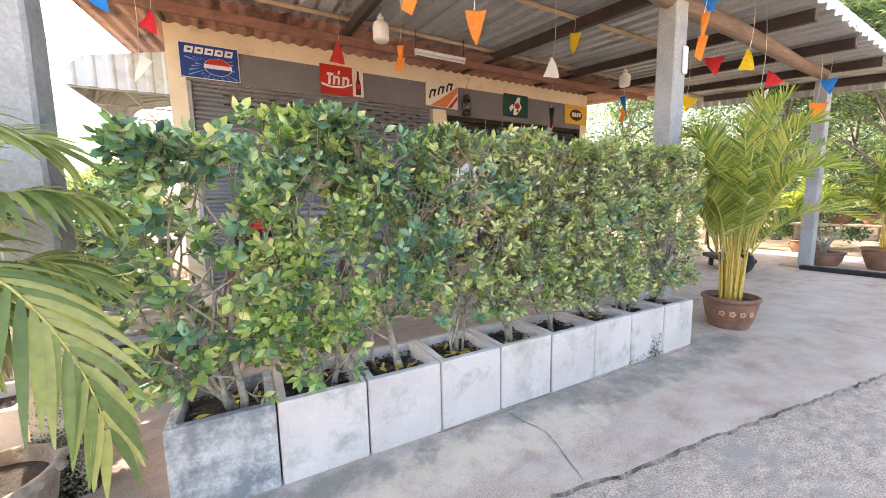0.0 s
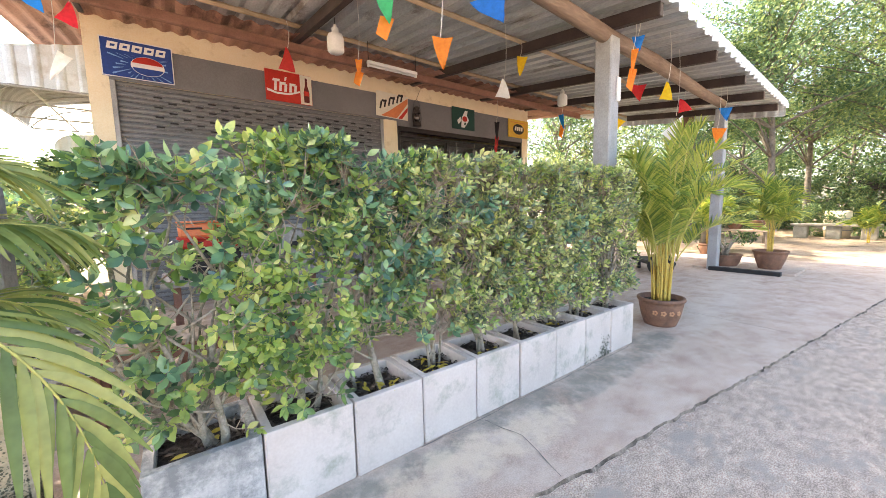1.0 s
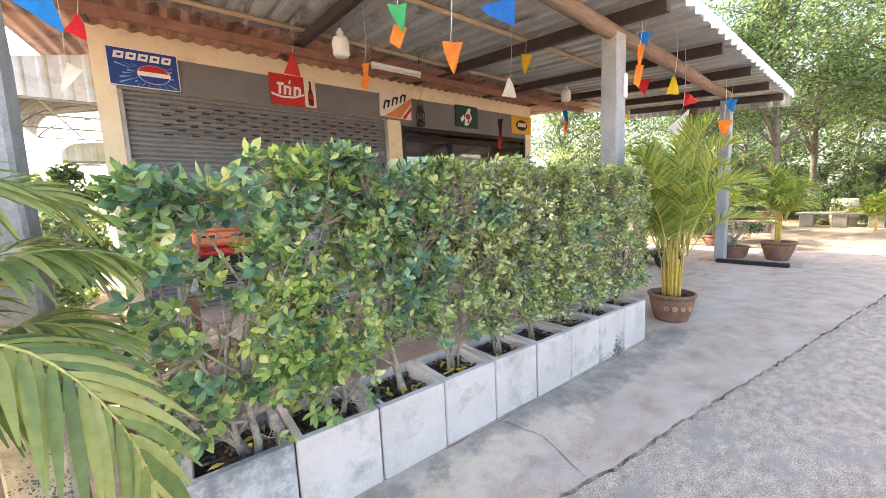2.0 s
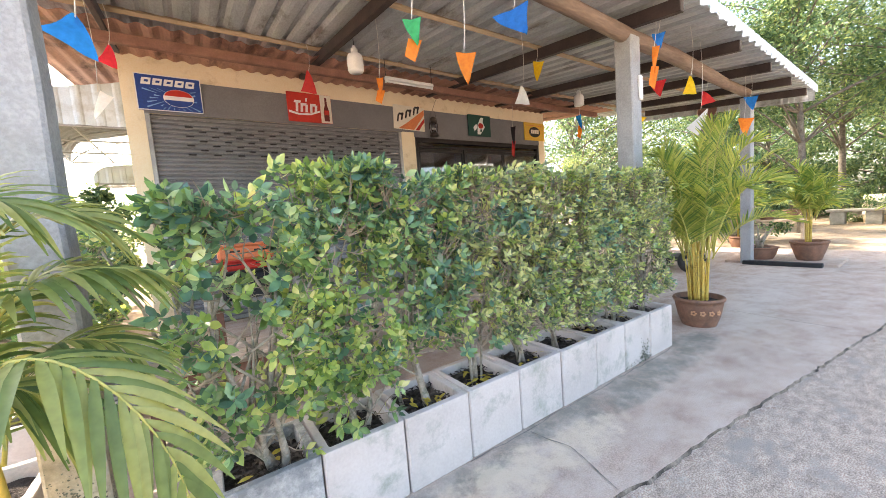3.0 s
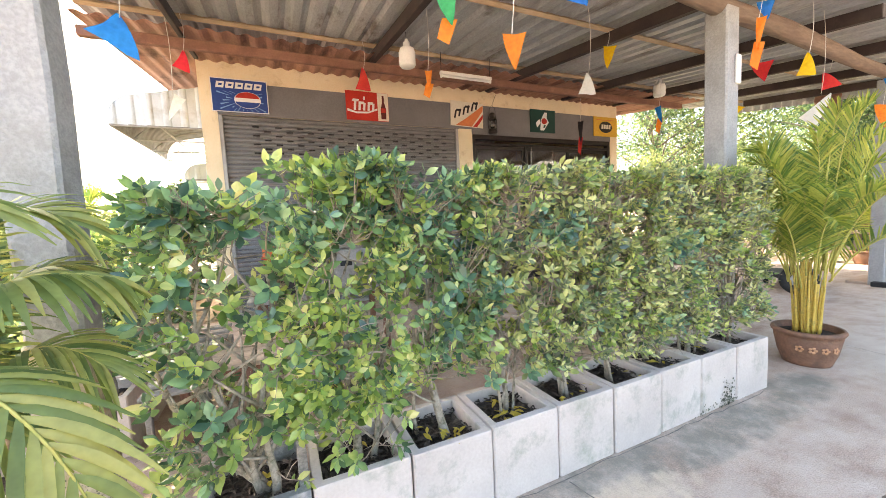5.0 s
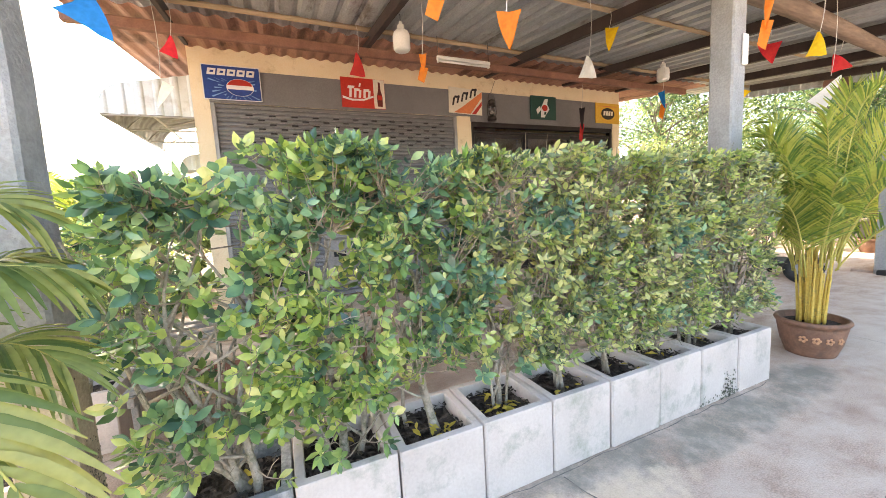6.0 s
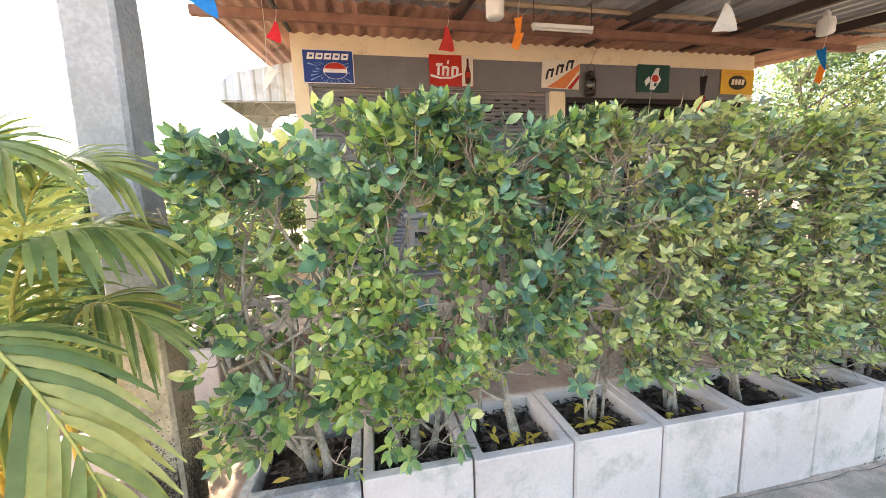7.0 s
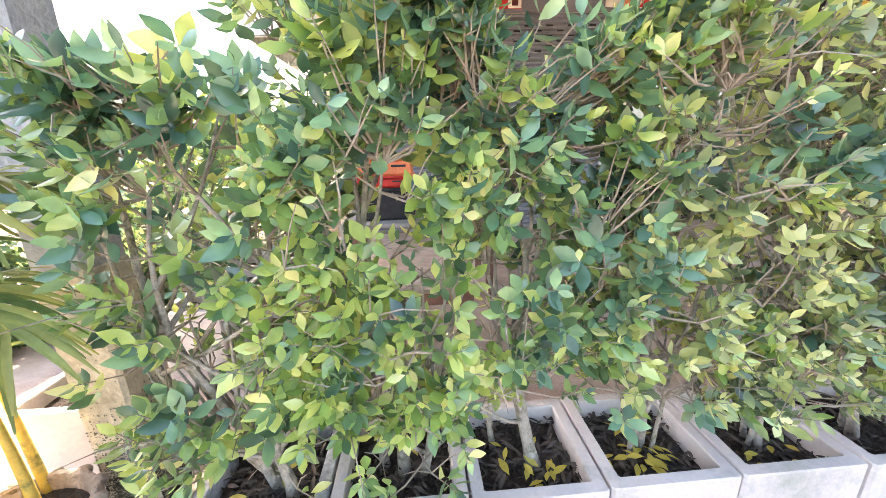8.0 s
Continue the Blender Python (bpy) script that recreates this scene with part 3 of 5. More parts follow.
PURLINS = (1.95, 3.75)
RAFTERS = (-0.52, 1.84, 4.36, 6.3, 7.9, 9.35, 10.75)
for x in RAFTERS:
    t = thing("rafter", "dark red-oxide steel rafter under the canopy", "rafter", group="rafters of the canopy")
    bm = bmesh.new()
    y0, y1 = eave(x) + 0.05, (3.6 if x > 8.4 else 4.9)
    w = 0.04 if x > 0 else 0.028
    vs = [bm.verts.new(p) for p in [(x + dx, y, rz(y) + dz) for y in (y0, y1) for dx, dz in ((-w, 0), (w, 0), (w, 0.14), (-w, 0.14))]]
    for f in ((0, 1, 2, 3), (7, 6, 5, 4), (0, 4, 5, 1), (1, 5, 6, 2), (2, 6, 7, 3), (3, 7, 4, 0)):
        bm.faces.new([vs[k] for k in f])
    bmesh.ops.bevel(bm, geom=bm.edges[:], offset=0.006, segments=1, affect="EDGES")
    part("steel_section", bm, M_STEEL, t)
for y in PURLINS:
    t = thing("purlin", "pale raw timber purlin under the roof sheets", "purlin", group="purlins of the canopy")
    pts = [(-1.4 + k * 1.24, y + 0.008 * math.sin(k * 2.1 + y), rz(y) + 0.165 + 0.004 * math.sin(k)) for k in range(11)]
    part("timber", tube(pts, 0.034, 4), M_PURLIN, t)
t = thing("header_beam", "red-brown steel beam under the shop eave", "beam")
part("steel_section", box(-1.47, 3.90, 3.63, 8.9, 3.98, 3.745, 0.008), M_REDWOOD, t)
t = thing("log_beam", "brown round timber beam resting on the columns", "beam")
pts = [(-1.3 + 1.15 * k, 0.46 + 0.046 * (-1.3 + 1.15 * k + 0.43) + 0.012 * math.sin(k * 1.7), 3.285 + 0.01 * math.sin(k * 2.3)) for k in range(10)]
part("log", tube(pts, [0.085 + 0.008 * math.sin(k * 1.3) for k in range(10)], 12), M_LOG, t, smooth=True)


def column(at, top, label, s=0.088):
    t = thing("column", label, "column", at, group="columns of the canopy")
    bm = bmesh.new()
    for k in range(9):
        z = top * k / 8
        j = 0.003 * math.sin(k * 2.7)
        for dx, dy in ((-s, -s + 0.014), (-s + 0.014, -s), (s - 0.014, -s), (s, -s + 0.014), (s, s - 0.014), (s - 0.014, s), (-s + 0.014, s), (-s, s - 0.014)):
            bm.verts.new((dx + j, dy + j, z))
    bm.verts.ensure_lookup_table()
    for k in range(8):
        for q in range(8):
            bm.faces.new([bm.verts[i] for i in (k * 8 + q, k * 8 + (q + 1) % 8, k * 8 + 8 + (q + 1) % 8, k * 8 + 8 + q)])
    bm.faces.new([bm.verts[64 + q] for q in range(8)])
    part("shaft", bm, M_COLUMN, t)
    return t


c0 = column((-0.43, 0.475, 0), 3.20, "grey cement column with a cream foot and black moss")
# cream sleeve round the shaft up to 1.04 m, slightly proud
part("cream_foot", box(-0.0935, -0.0935, 0.0, 0.0935, 0.0935, 1.04, 0.013), M_FOOT, c0, "dirty cream sleeve on the column's foot")
c1 = column((4.37, 0.70, 0), 3.25, "bare grey cement column behind the hedge", 0.10)
column((9.05, 0.90, 0), 3.20, "bare grey cement column beside the potted plants")
part("switch_box", box(0.02, -0.127, 2.55, 0.092, -0.10, 2.82, 0.01), M_WHITE, c1, "white electrical box")


# ---- curved awning on the shop's west side ----
def awning(m, ln, wid, drop, rise, label):
    """A quarter-barrel awning with a ribbed front end; the wall is at x = 0, the front at y = 0."""
    t = thing("awning", label, "awning")
    t.matrix_basis = m

    def arch(x):
        return -drop + drop * min(1.0, math.sqrt(max(0.0, 1 - ((max(0.0, -x - wid + 0.30)) / 0.30) ** 2))) + rise * (1 + x / wid)
    bm = bmesh.new()
    n = int(wid / 0.02)
    for i in range(n + 1):   # ribbed front end
        x = -wid * i / n
        h = 0.022 * max(0.0, min(1.0, 2.2 - abs((x / 0.24) % 1.0 - 0.5) * 9))
        bm.verts.new((x, -h, -drop))
        bm.verts.new((x, -h, max(arch(x), -drop + 0.004)))
    bm.verts.ensure_lookup_table()
    for i in range(n):
        bm.faces.new([bm.verts[q] for q in (i * 2, i * 2 + 1, i * 2 + 3, i * 2 + 2)])
    part("front_sheet", bm, M_AWNING, t)
    bm = bmesh.new()
    k, mrows = 30, int(ln / 0.04)
    for j in range(mrows + 1):
        h = 0.02 * max(0.0, min(1.0, 2.2 - abs((j * 0.04 / 0.24) % 1.0 - 0.5) * 9))
        for i in range(k + 1):
            x = -wid * (math.sin(math.pi / 2 * i / k))
            bm.verts.new((x - 0.5 * h * (i / k), j * 0.04 + 0.004, max(arch(x), -drop) + h))
    bm.verts.ensure_lookup_table()
    for j in range(mrows):
        for i in range(k):
            a = j * (k + 1) + i
            bm.faces.new([bm.verts[q] for q in (a, a + 1, a + k + 2, a + k + 1)])
    part("top_sheet", bm, M_AWNING_UNDER, t)
    for y in (0.03, ln * 0.33, ln * 0.66, ln - 0.05):
        part("rib", tube(curve3((-wid * 0.98, y, -drop + 0.01), (-wid * 0.75, y, rise * 0.2), (-0.02, y, rise * 0.2), 8), 0.014, 6), M_TRACK, t)
        part("stay", tube([(-wid * 0.98, y, -drop - 0.01), (-0.01, y, -drop - 0.01)], 0.016, 6), M_TRACK, t)
    for x in (-wid * 0.98, -wid * 0.5):
        part("rail", tube([(x, 0.03, -drop - 0.012), (x, ln - 0.05, -drop - 0.012)], 0.016, 6), M_TRACK, t)
    return t


awning(pose(-0.57, 6.0, 3.60), 3.4, 1.40, 0.41, 0.29, "pale ribbed-metal awning on the shop's side wall")
awning(pose(-0.57, 9.6, 3.10), 0.85, 1.15, 0.34, 0.14, "small pale ribbed awning further along the side wall")
awning(pose(8.21, 9.6, 3.1, 0, 0, 180), 2.0, 0.7, 0.35, 0.2, "small pale awning on the shop's side wall")


# ---- signs ----
def sign(x0, x1, z0, z1, ground, label, tilt=0.0):
    t = thing("sign", label, "sign", ((x0 + x1) / 2, WY - 0.03, (z0 + z1) / 2), group="drink signs on the shop front")
    t.matrix_basis = pose((x0 + x1) / 2, WY - 0.034, (z0 + z1) / 2, 0, tilt, 0)
    w, h = (x1 - x0) / 2, (z1 - z0) / 2
    part("panel", box(-w, -0.008, -h, w, 0.012, h, 0.004), ground, t)
    return t, w, h


def shape(t, name, pts, material, lift=1, label=""):
    """A flat painted shape standing a little proud of the sign's panel."""
    bm = bmesh.new()
    y0 = -0.008 - 0.0025 * lift
    f = [bm.verts.new((x, y0, z)) for x, z in pts]
    b = [bm.verts.new((x, -0.007, z)) for x, z in pts]
    bm.faces.new(f)
    for k in range(len(pts)):
        bm.faces.new((f[k], b[k], b[(k + 1) % len(pts)], f[(k + 1) % len(pts)]))
    bmesh.ops.recalc_face_normals(bm, faces=bm.faces)
    return part(name, bm, material, t, label)


def oval(cx, cz, rx, rzz, a0=0, a1=360, n=22):
    return [(cx + rx * math.cos(math.radians(a0 + (a1 - a0) * k / n)), cz + rzz * math.sin(math.radians(a0 + (a1 - a0) * k / n))) for k in range(n if a1 - a0 == 360 else n + 1)]


def quad(x0, z0, x1, z1, slant=0.0):
    return [(x0, z0), (x1, z0), (x1 + slant, z1), (x0 + slant, z1)]


s, w, h = sign(-0.40, 0.375, 3.225, 3.725, P_BLUE, "blue enamel drink sign with a red, white and blue ball")
for x0, z0, x1, z1 in ((-w, h - 0.012, w, h), (-w, -h, w, -h + 0.012), (-w, -h, -w + 0.012, h), (w - 0.012, -h, w, h)):
    shape(s, "border", quad(x0, z0, x1, z1), P_WHITE)
for k in range(26):
    a = math.radians(k * 360 / 26 + 5)
    r0, r1 = 0.15 + 0.03 * (k % 3), 0.23 + 0.05 * (k % 4)
    c, sn = math.cos(a), math.sin(a) * 0.72
    p = lambda r, o: (max(-w + 0.02, min(w - 0.02, 0.04 + r * c - o * sn)), max(-h + 0.02, min(0.06, -0.06 + r * sn + o * c)))
    shape(s, "ray", [p(r0, -0.002), p(r1, -0.011), p(r1, 0.011), p(r0, 0.002)], P_LBLUE, 1)
shape(s, "ball", oval(0.10, -0.06, 0.185, 0.125), P_WHITE, 2)
shape(s, "ball_top", oval(0.10, -0.045, 0.170, 0.105, 8, 172), P_RED, 3)
shape(s, "ball_foot", oval(0.10, -0.075, 0.170, 0.105, 188, 352), P_BLUE, 3)
for k in range(5):
    x0 = -0.32 + k * 0.128
    shape(s, "letter_bar", quad(x0, 0.105, x0 + 0.105, 0.195, 0.02), P_WHITE, 4)
    shape(s, "letter_gap", quad(x0 + 0.04, 0.135, x0 + 0.085, 0.165, 0.01), P_BLUE, 5)

s, w, h = sign(1.59, 2.345, 3.23, 3.725, P_RED, "red enamel drink sign with white shapes and a bottle")
shape(s, "cream_strip", quad(w - 0.20, -h + 0.005, w - 0.005, h - 0.005), P_CREAM)
shape(s, "bottle", [(0.235, -0.21), (0.325, -0.21), (0.33, -0.04), (0.315, 0.02), (0.30, 0.08), (0.298, 0.20), (0.262, 0.20), (0.26, 0.08), (0.245, 0.02), (0.23, -0.04)], P_DARKRED, 2)
shape(s, "bottle_label", quad(0.240, -0.10, 0.322, -0.02), P_RED, 3)
for x0, x1, z0, z1 in ((-0.25, -0.21, -0.08, 0.08), (-0.17, -0.13, -0.08, 0.07), (-0.13, -0.07, 0.03, 0.07), (-0.09, -0.05, -0.08, 0.05), (-0.01, 0.03, -0.08, 0.07), (0.03, 0.09, 0.03, 0.07), (0.07, 0.11, -0.08, 0.05), (-0.08, -0.05, 0.10, 0.16), (-0.27, -0.16, 0.07, 0.11)):
    shape(s, "letter_bar", quad(x0, z0, x1, z1, 0.015), P_WHITE, 2)
shape(s, "swash", [(-0.36, -0.10), (-0.2, -0.135), (0.0, -0.125), (0.17, -0.06), (0.17, -0.03), (0.0, -0.095), (-0.2, -0.105), (-0.36, -0.06)], P_WHITE, 1)

s, w, h = sign(3.60, 4.33, 3.235, 3.715, P_CREAM, "cream enamel drink sign with orange diagonal stripes", 2.0)
shape(s, "stripe", [(-w + 0.10, -h + 0.01), (0.10, -h + 0.01), (w - 0.01, 0.10), (w - 0.01, 0.21), (-0.06, -0.1)], P_ORANGE)
shape(s, "stripe", [(0.13, -h + 0.01), (0.22, -h + 0.01), (w - 0.01, -0.05), (w - 0.01, 0.03)], P_RED, 2)
for k in range(6):
    x0 = -0.30 + k * 0.095
    shape(s, "letter_bar", quad(x0, -0.10 + k * 0.042, x0 + 0.035, 0.05 + k * 0.042, 0.03), P_BLACK, 3)
    if k % 2:
        shape(s, "letter_bar", quad(x0 - 0.05, 0.00 + k * 0.042, x0 + 0.06, 0.04 + k * 0.042, 0.01), P_BLACK, 4)

s, w, h = sign(5.52, 6.21, 3.215, 3.705, P_GREEN, "dark green enamel drink sign with white and red shapes")
shape(s, "white_shape", [(-0.06, 0.02), (0.04, 0.19), (0.12, 0.19), (0.10, 0.08), (0.16, -0.02), (0.02, -0.20), (-0.08, -0.20)], P_WHITE)
shape(s, "white_shape", [(-0.20, -0.05), (-0.10, 0.04), (-0.07, -0.04), (-0.16, -0.14)], P_WHITE, 1)
shape(s, "red_shape", oval(0.03, 0.0, 0.075, 0.065), P_RED, 2)
shape(s, "green_shape", quad(0.0, -0.14, 0.05, -0.08, 0.02), P_GREEN, 3)

s, w, h = sign(7.39, 8.17, 3.215, 3.675, P_YELLOW, "yellow enamel drink sign with a dark oval badge")
shape(s, "badge", oval(0.0, -0.01, 0.215, 0.135), P_BLACK, 1)
for k in range(4):
    shape(s, "letter_bar", quad(-0.15 + k * 0.08, -0.05, -0.09 + k * 0.08, 0.05, 0.015), P_CREAM, 2)
shape(s, "red_line", quad(-0.30, 0.15, 0.30, 0.165), P_ORANGE, 1)


# ---- lamps, lantern, tube ----
def lamp(at, top):
    t = thing("pendant_lamp", "white plastic jar-shaped pendant lamp, unlit", "lamp", at, group="pendant lamps under the canopy")
    part("shade", lathe([(0, -0.13), (0.085, -0.13), (0.098, -0.11), (0.10, 0.03), (0.085, 0.075), (0.04, 0.10), (0.04, 0.11), (0, 0.11)], 20), M_WHITE, t, smooth=True)
    part("cap", lathe([(0.042, 0.11), (0.042, 0.15), (0.022, 0.165), (0.018, 0.19), (0, 0.19)], 14), M_WHITE, t, smooth=True)
    part("cord", tube([(0, 0, 0.18), (0, 0, top - at[2])], 0.004, 5), M_BLACK, t)


lamp((1.94, 2.80, 3.40), rz(2.8) + 0.05)
lamp((6.88, 3.05, 3.58), rz(3.05) + 0.14)
t = thing("fluorescent_lamp", "unlit white fluorescent tube in a batten", "lamp", (3.22, 3.66, 3.60))
part("batten", box(-0.45, -0.03, 0, 0.45, 0.03, 0.05, 0.006), M_WHITE, t)
part("glass_tube", tube([(-0.43, 0, -0.022), (0.43, 0, -0.022)], 0.015, 10), M_WHITE, t, smooth=True)
for x in (-0.43, 0.43):
    part("end_cap", box(x - 0.015, -0.02, -0.042, x + 0.015, 0.02, 0.004, 0.004), M_WHITE, t)
    part("hanger", tube([(x, 0, 0.05), (x, 0, 0.33)], 0.005, 5), M_IRON, t)
t = thing("fluorescent_lamp", "short unlit fluorescent batten under the shop eave", "lamp", (4.47, 4.40, 3.87))
part("batten", box(-0.24, -0.025, 0, 0.24, 0.025, 0.045, 0.006), M_WHITE, t)
part("glass_tube", tube([(-0.22, 0, -0.02), (0.22, 0, -0.02)], 0.013, 10), M_WHITE, t, smooth=True)
for x in (-0.2, 0.2):
    part("hanger", tube([(x, 0, 0.04), (x, -0.05, 0.13)], 0.005, 5), M_IRON, t)
t = thing("hurricane_lantern", "dark iron hurricane lantern hanging before the shop", "lantern", (4.50, 4.95, 3.33))
part("tank", lathe([(0, -0.22), (0.085, -0.22), (0.095, -0.19), (0.085, -0.14), (0.04, -0.12), (0, -0.12)], 18), M_IRON, t, smooth=True)
part("chimney", lathe([(0.035, -0.12), (0.06, -0.07), (0.062, -0.02), (0.038, 0.05)], 18), M_GLASS, t, smooth=True)
part("hood", lathe([(0.075, 0.05), (0.08, 0.06), (0.05, 0.10), (0.05, 0.14), (0.075, 0.15), (0.04, 0.19), (0, 0.20)], 18), M_IRON, t, smooth=True)
for sx in (-1, 1):
    part("side_tube", tube([(sx * 0.08, 0, -0.18), (sx * 0.105, 0, -0.05), (sx * 0.10, 0, 0.06), (sx * 0.06, 0, 0.14)], 0.008, 6), M_IRON, t)
part("bail", tube([(-0.09, 0, 0.08), (-0.06, 0, 0.28), (0, 0, 0.34), (0.06, 0, 0.28), (0.09, 0, 0.08)], 0.004, 5), M_IRON, t)
part("hook_wire", tube([(0, 0, 0.34), (0, -0.15, 0.50)], 0.003, 5), M_IRON, t)


# ---- flags on strings ----
def flag(at, wid, hgt, material, colour, turn, lean, second=None):
    t = thing("pennant", colour + " triangular cloth pennant hanging from a string", "flag", at, group="pennants under the canopy")
    t.matrix_basis = pose(*at, 0, 0, turn)
    bm = bmesh.new()
    rows = []
    for i in range(7):
        f = i / 6
        ww = wid * (1 - f) ** 0.8 + 0.012
        rows.append([bm.verts.new((ww * (k / 4 - 0.5) + 0.22 * wid * f * f, 0.012 * math.sin(6 * f + 1.1 * k), -hgt * f + 0.02 * wid * math.sin(2.0 * k))) for k in range(5)])
    for a, b in zip(rows, rows[1:]):
        for k in range(4):
            bm.faces.new((a[k], a[k + 1], b[k + 1], b[k]))
    ob = part("cloth", bm, material, t, smooth=True)
    ob.matrix_basis = pose(0, 0, 0, 0, lean, 0) @ pose(0, 0, hgt * 0.5)
    if second:
        bm = bmesh.new()
        a = [bm.verts.new(p) for p in ((-0.03, 0.01, -0.2 * hgt), (0.05, 0.03, -0.25 * hgt), (0.0, 0.02, -1.1 * hgt), (-0.06, 0.0, -0.9 * hgt))]
        bm.faces.new(a)
        part("streamer", bm, second, t)
    up = rz(at[1]) + 0.196 - at[2]
    part("string", tube(curve3((0, 0, hgt * 0.48), (0.05, 0, hgt * 0.5 + up * 0.4), (0, 0, up), 6), 0.003, 5), M_STRAW, t)


for row in (
    ((1.83, 0.55, 2.47), 0.14, 0.22, C_ORANGE, "orange", -37, 8), ((1.26, 0.32, 2.50), 0.10, 0.15, C_GREEN, "green", -32, 0, C_ORANGE),
    ((2.00, 0.20, 2.66), 0.24, 0.19, C_BLUE, "blue", -42, -15), ((4.30, 1.95, 3.34), 0.15, 0.26, C_YELLOW, "yellow", -61, 15),
    ((3.55, 1.55, 2.80), 0.17, 0.22, C_WHITE, "white", -47, -170), ((1.90, 2.10, 2.87), 0.07, 0.17, C_ORANGE, "orange", -34, 5, C_ORANGE),
    ((1.62, 3.70, 3.42), 0.20, 0.30, C_RED, "red", -22, -170), ((-0.47, 3.70, 3.40), 0.16, 0.22, C_RED, "red", 4, -160),
    ((-0.62, 3.70, 2.86), 0.11, 0.30, C_WHITE, "white", 6, 30), ((-0.33, 1.18, 2.54), 0.24, 0.17, C_BLUE, "blue", 7, -150),
    ((6.60, 4.68, 3.18), 0.11, 0.46, C_BLACK, "black and red", -50, 3, C_RED), ((6.80, 3.0, 3.10), 0.10, 0.30, C_BLUE, "blue and orange", -69, -8, C_ORANGE),
    ((6.60, 1.40, 3.22), 0.24, 0.26, C_RED, "red", -57, 5), ((4.40, 0.42, 2.92), 0.06, 0.28, C_ORANGE, "orange", -57, 8, C_ORANGE),
    ((4.45, 0.40, 3.12), 0.12, 0.16, C_BLUE, "blue", -61, 5), ((5.40, 0.45, 2.80), 0.14, 0.22, C_YELLOW, "yellow", -65, -170),
    ((6.10, 0.60, 2.45), 0.18, 0.34, C_WHITE, "white", -58, -140), ((7.60, 1.05, 3.10), 0.20, 0.24, C_RED, "red", -63, 170),
    ((8.70, 0.75, 3.02), 0.20, 0.24, C_BLUE, "blue", -67, 5), ((7.90, 0.62, 2.50), 0.20, 0.30, C_ORANGE, "orange", -66, 10), ((6.7, 1.80, 2.80), 0.22, 0.22, C_YELLOW, "yellow", -55, 30)):
    flag(*row)

t = thing("woven_disc", "round dark woven disc hanging on the canopy's end fascia", "wall decoration", (10.90, 2.20, 3.50))
ob = part("disc", lathe([(0, 0.02), (0.10, 0.03), (0.19, 0.02), (0.21, 0), (0.19, -0.015), (0, -0.01)], 24), M_REDWOOD, t, smooth=True)
ob.matrix_basis = pose(0, 0, 0, 0, -90, 0)


# ---- planters ----
PW, PITCH = 0.404, 0.412


def planter(material, label, at, group):
    t = thing("planter", label, "planter", at, group)
    bm = bmesh.new()
    s, wl = PW / 2, 0.04
    lo = [(-s, -s), (s, -s), (s, s), (-s, s)]
    rings = []
    for f, z in ((0.985, 0), (1.0, 0.006), (1.0, 0.394), (0.985, 0.40), ((s - wl) / s + 0.015, 0.40), ((s - wl) / s, 0.394), ((s - wl) / s - 0.03, 0.06)):
        ring = []
        for x, y in lo:   # corners cut a little
            for dx, dy in ((0, 0.008), (0.008, 0)) if x * y > 0 else ((0.008, 0), (0, 0.008)):
                ring.append(bm.verts.new((f * (x - math.copysign(dx, x)), f * (y - math.copysign(dy, y)), z)))
        rings.append(ring)
    for a, b in zip(rings, rings[1:]):
        for k in range(8):
            bm.faces.new((a[k], a[(k + 1) % 8], b[(k + 1) % 8], b[k]))
    bm.faces.new(rings[-1])
    bmesh.ops.recalc_face_normals(bm, faces=bm.faces)
    part("box", bm, material, t)
    bm = bmesh.new()
    q = s - wl + 0.004
    bmesh.ops.create_grid(bm, x_segments=12, y_segments=12, size=q, matrix=Matrix.Translation((0, 0, 0.325)))
    for v in bm.verts:
        v.co.z += 0.022 * noise.noise(v.co * 14)
    part("soil", bm, M_SOIL, t, smooth=True)
    return t


first = planter(M_PLANTER_OLD, "square white cement planter with heavy grey weathering", (PITCH * 0.5, PW / 2, 0), "planters in the hedge row")
second = planter(M_PLANTER, "square white-painted cement planter with faint stains", (PITCH * 1.5, PW / 2, 0), "planters in the hedge row")
for i in range(2, 9):
    copy_thing(second, pose(PITCH * (i + 0.5), PW / 2 + 0.004 * math.sin(i * 2.2), 0, 0, 0, 0.35 * math.sin(i * 3.1)))
LEFT_ROW = ((-0.80, 0.74), (-0.80, 1.64), (-0.80, 2.10), (-0.80, 2.56), (-0.80, 3.02))
for i, (x, y) in enumerate(LEFT_ROW):
    copy_thing(second, pose(x, y, 0, 0, 0, 0.5 * i))["group"] = "planters beside the column"


def moss(at, wid, hgt, seed, n=40, label="black moss flecks on a white planter face", lim=9.0, turn=0.0, grow=1.0):
    """Flecks of black moss grown on an upright face."""
    r = random.Random(seed)
    bm = bmesh.new()
    for _ in range(n):
        x, z = max(-lim, min(lim, r.gauss(0, wid))), abs(r.gauss(0, hgt)) + 0.004
        a = r.uniform(0.002, 0.009) * grow
        vs = [bm.verts.new((x + a * r.uniform(0.5, 1.2) * math.cos(k * 1.047), -0.0022, z + a * r.uniform(0.5, 1.2) * math.sin(k * 1.047))) for k in range(6)]
        bm.faces.new(vs)
    ob = part("moss_patch", bm, M_MOSS)
    ob.matrix_basis = pose(*at, 0, 0, turn)
    tagged(ob, label, "moss", kind="stuff")


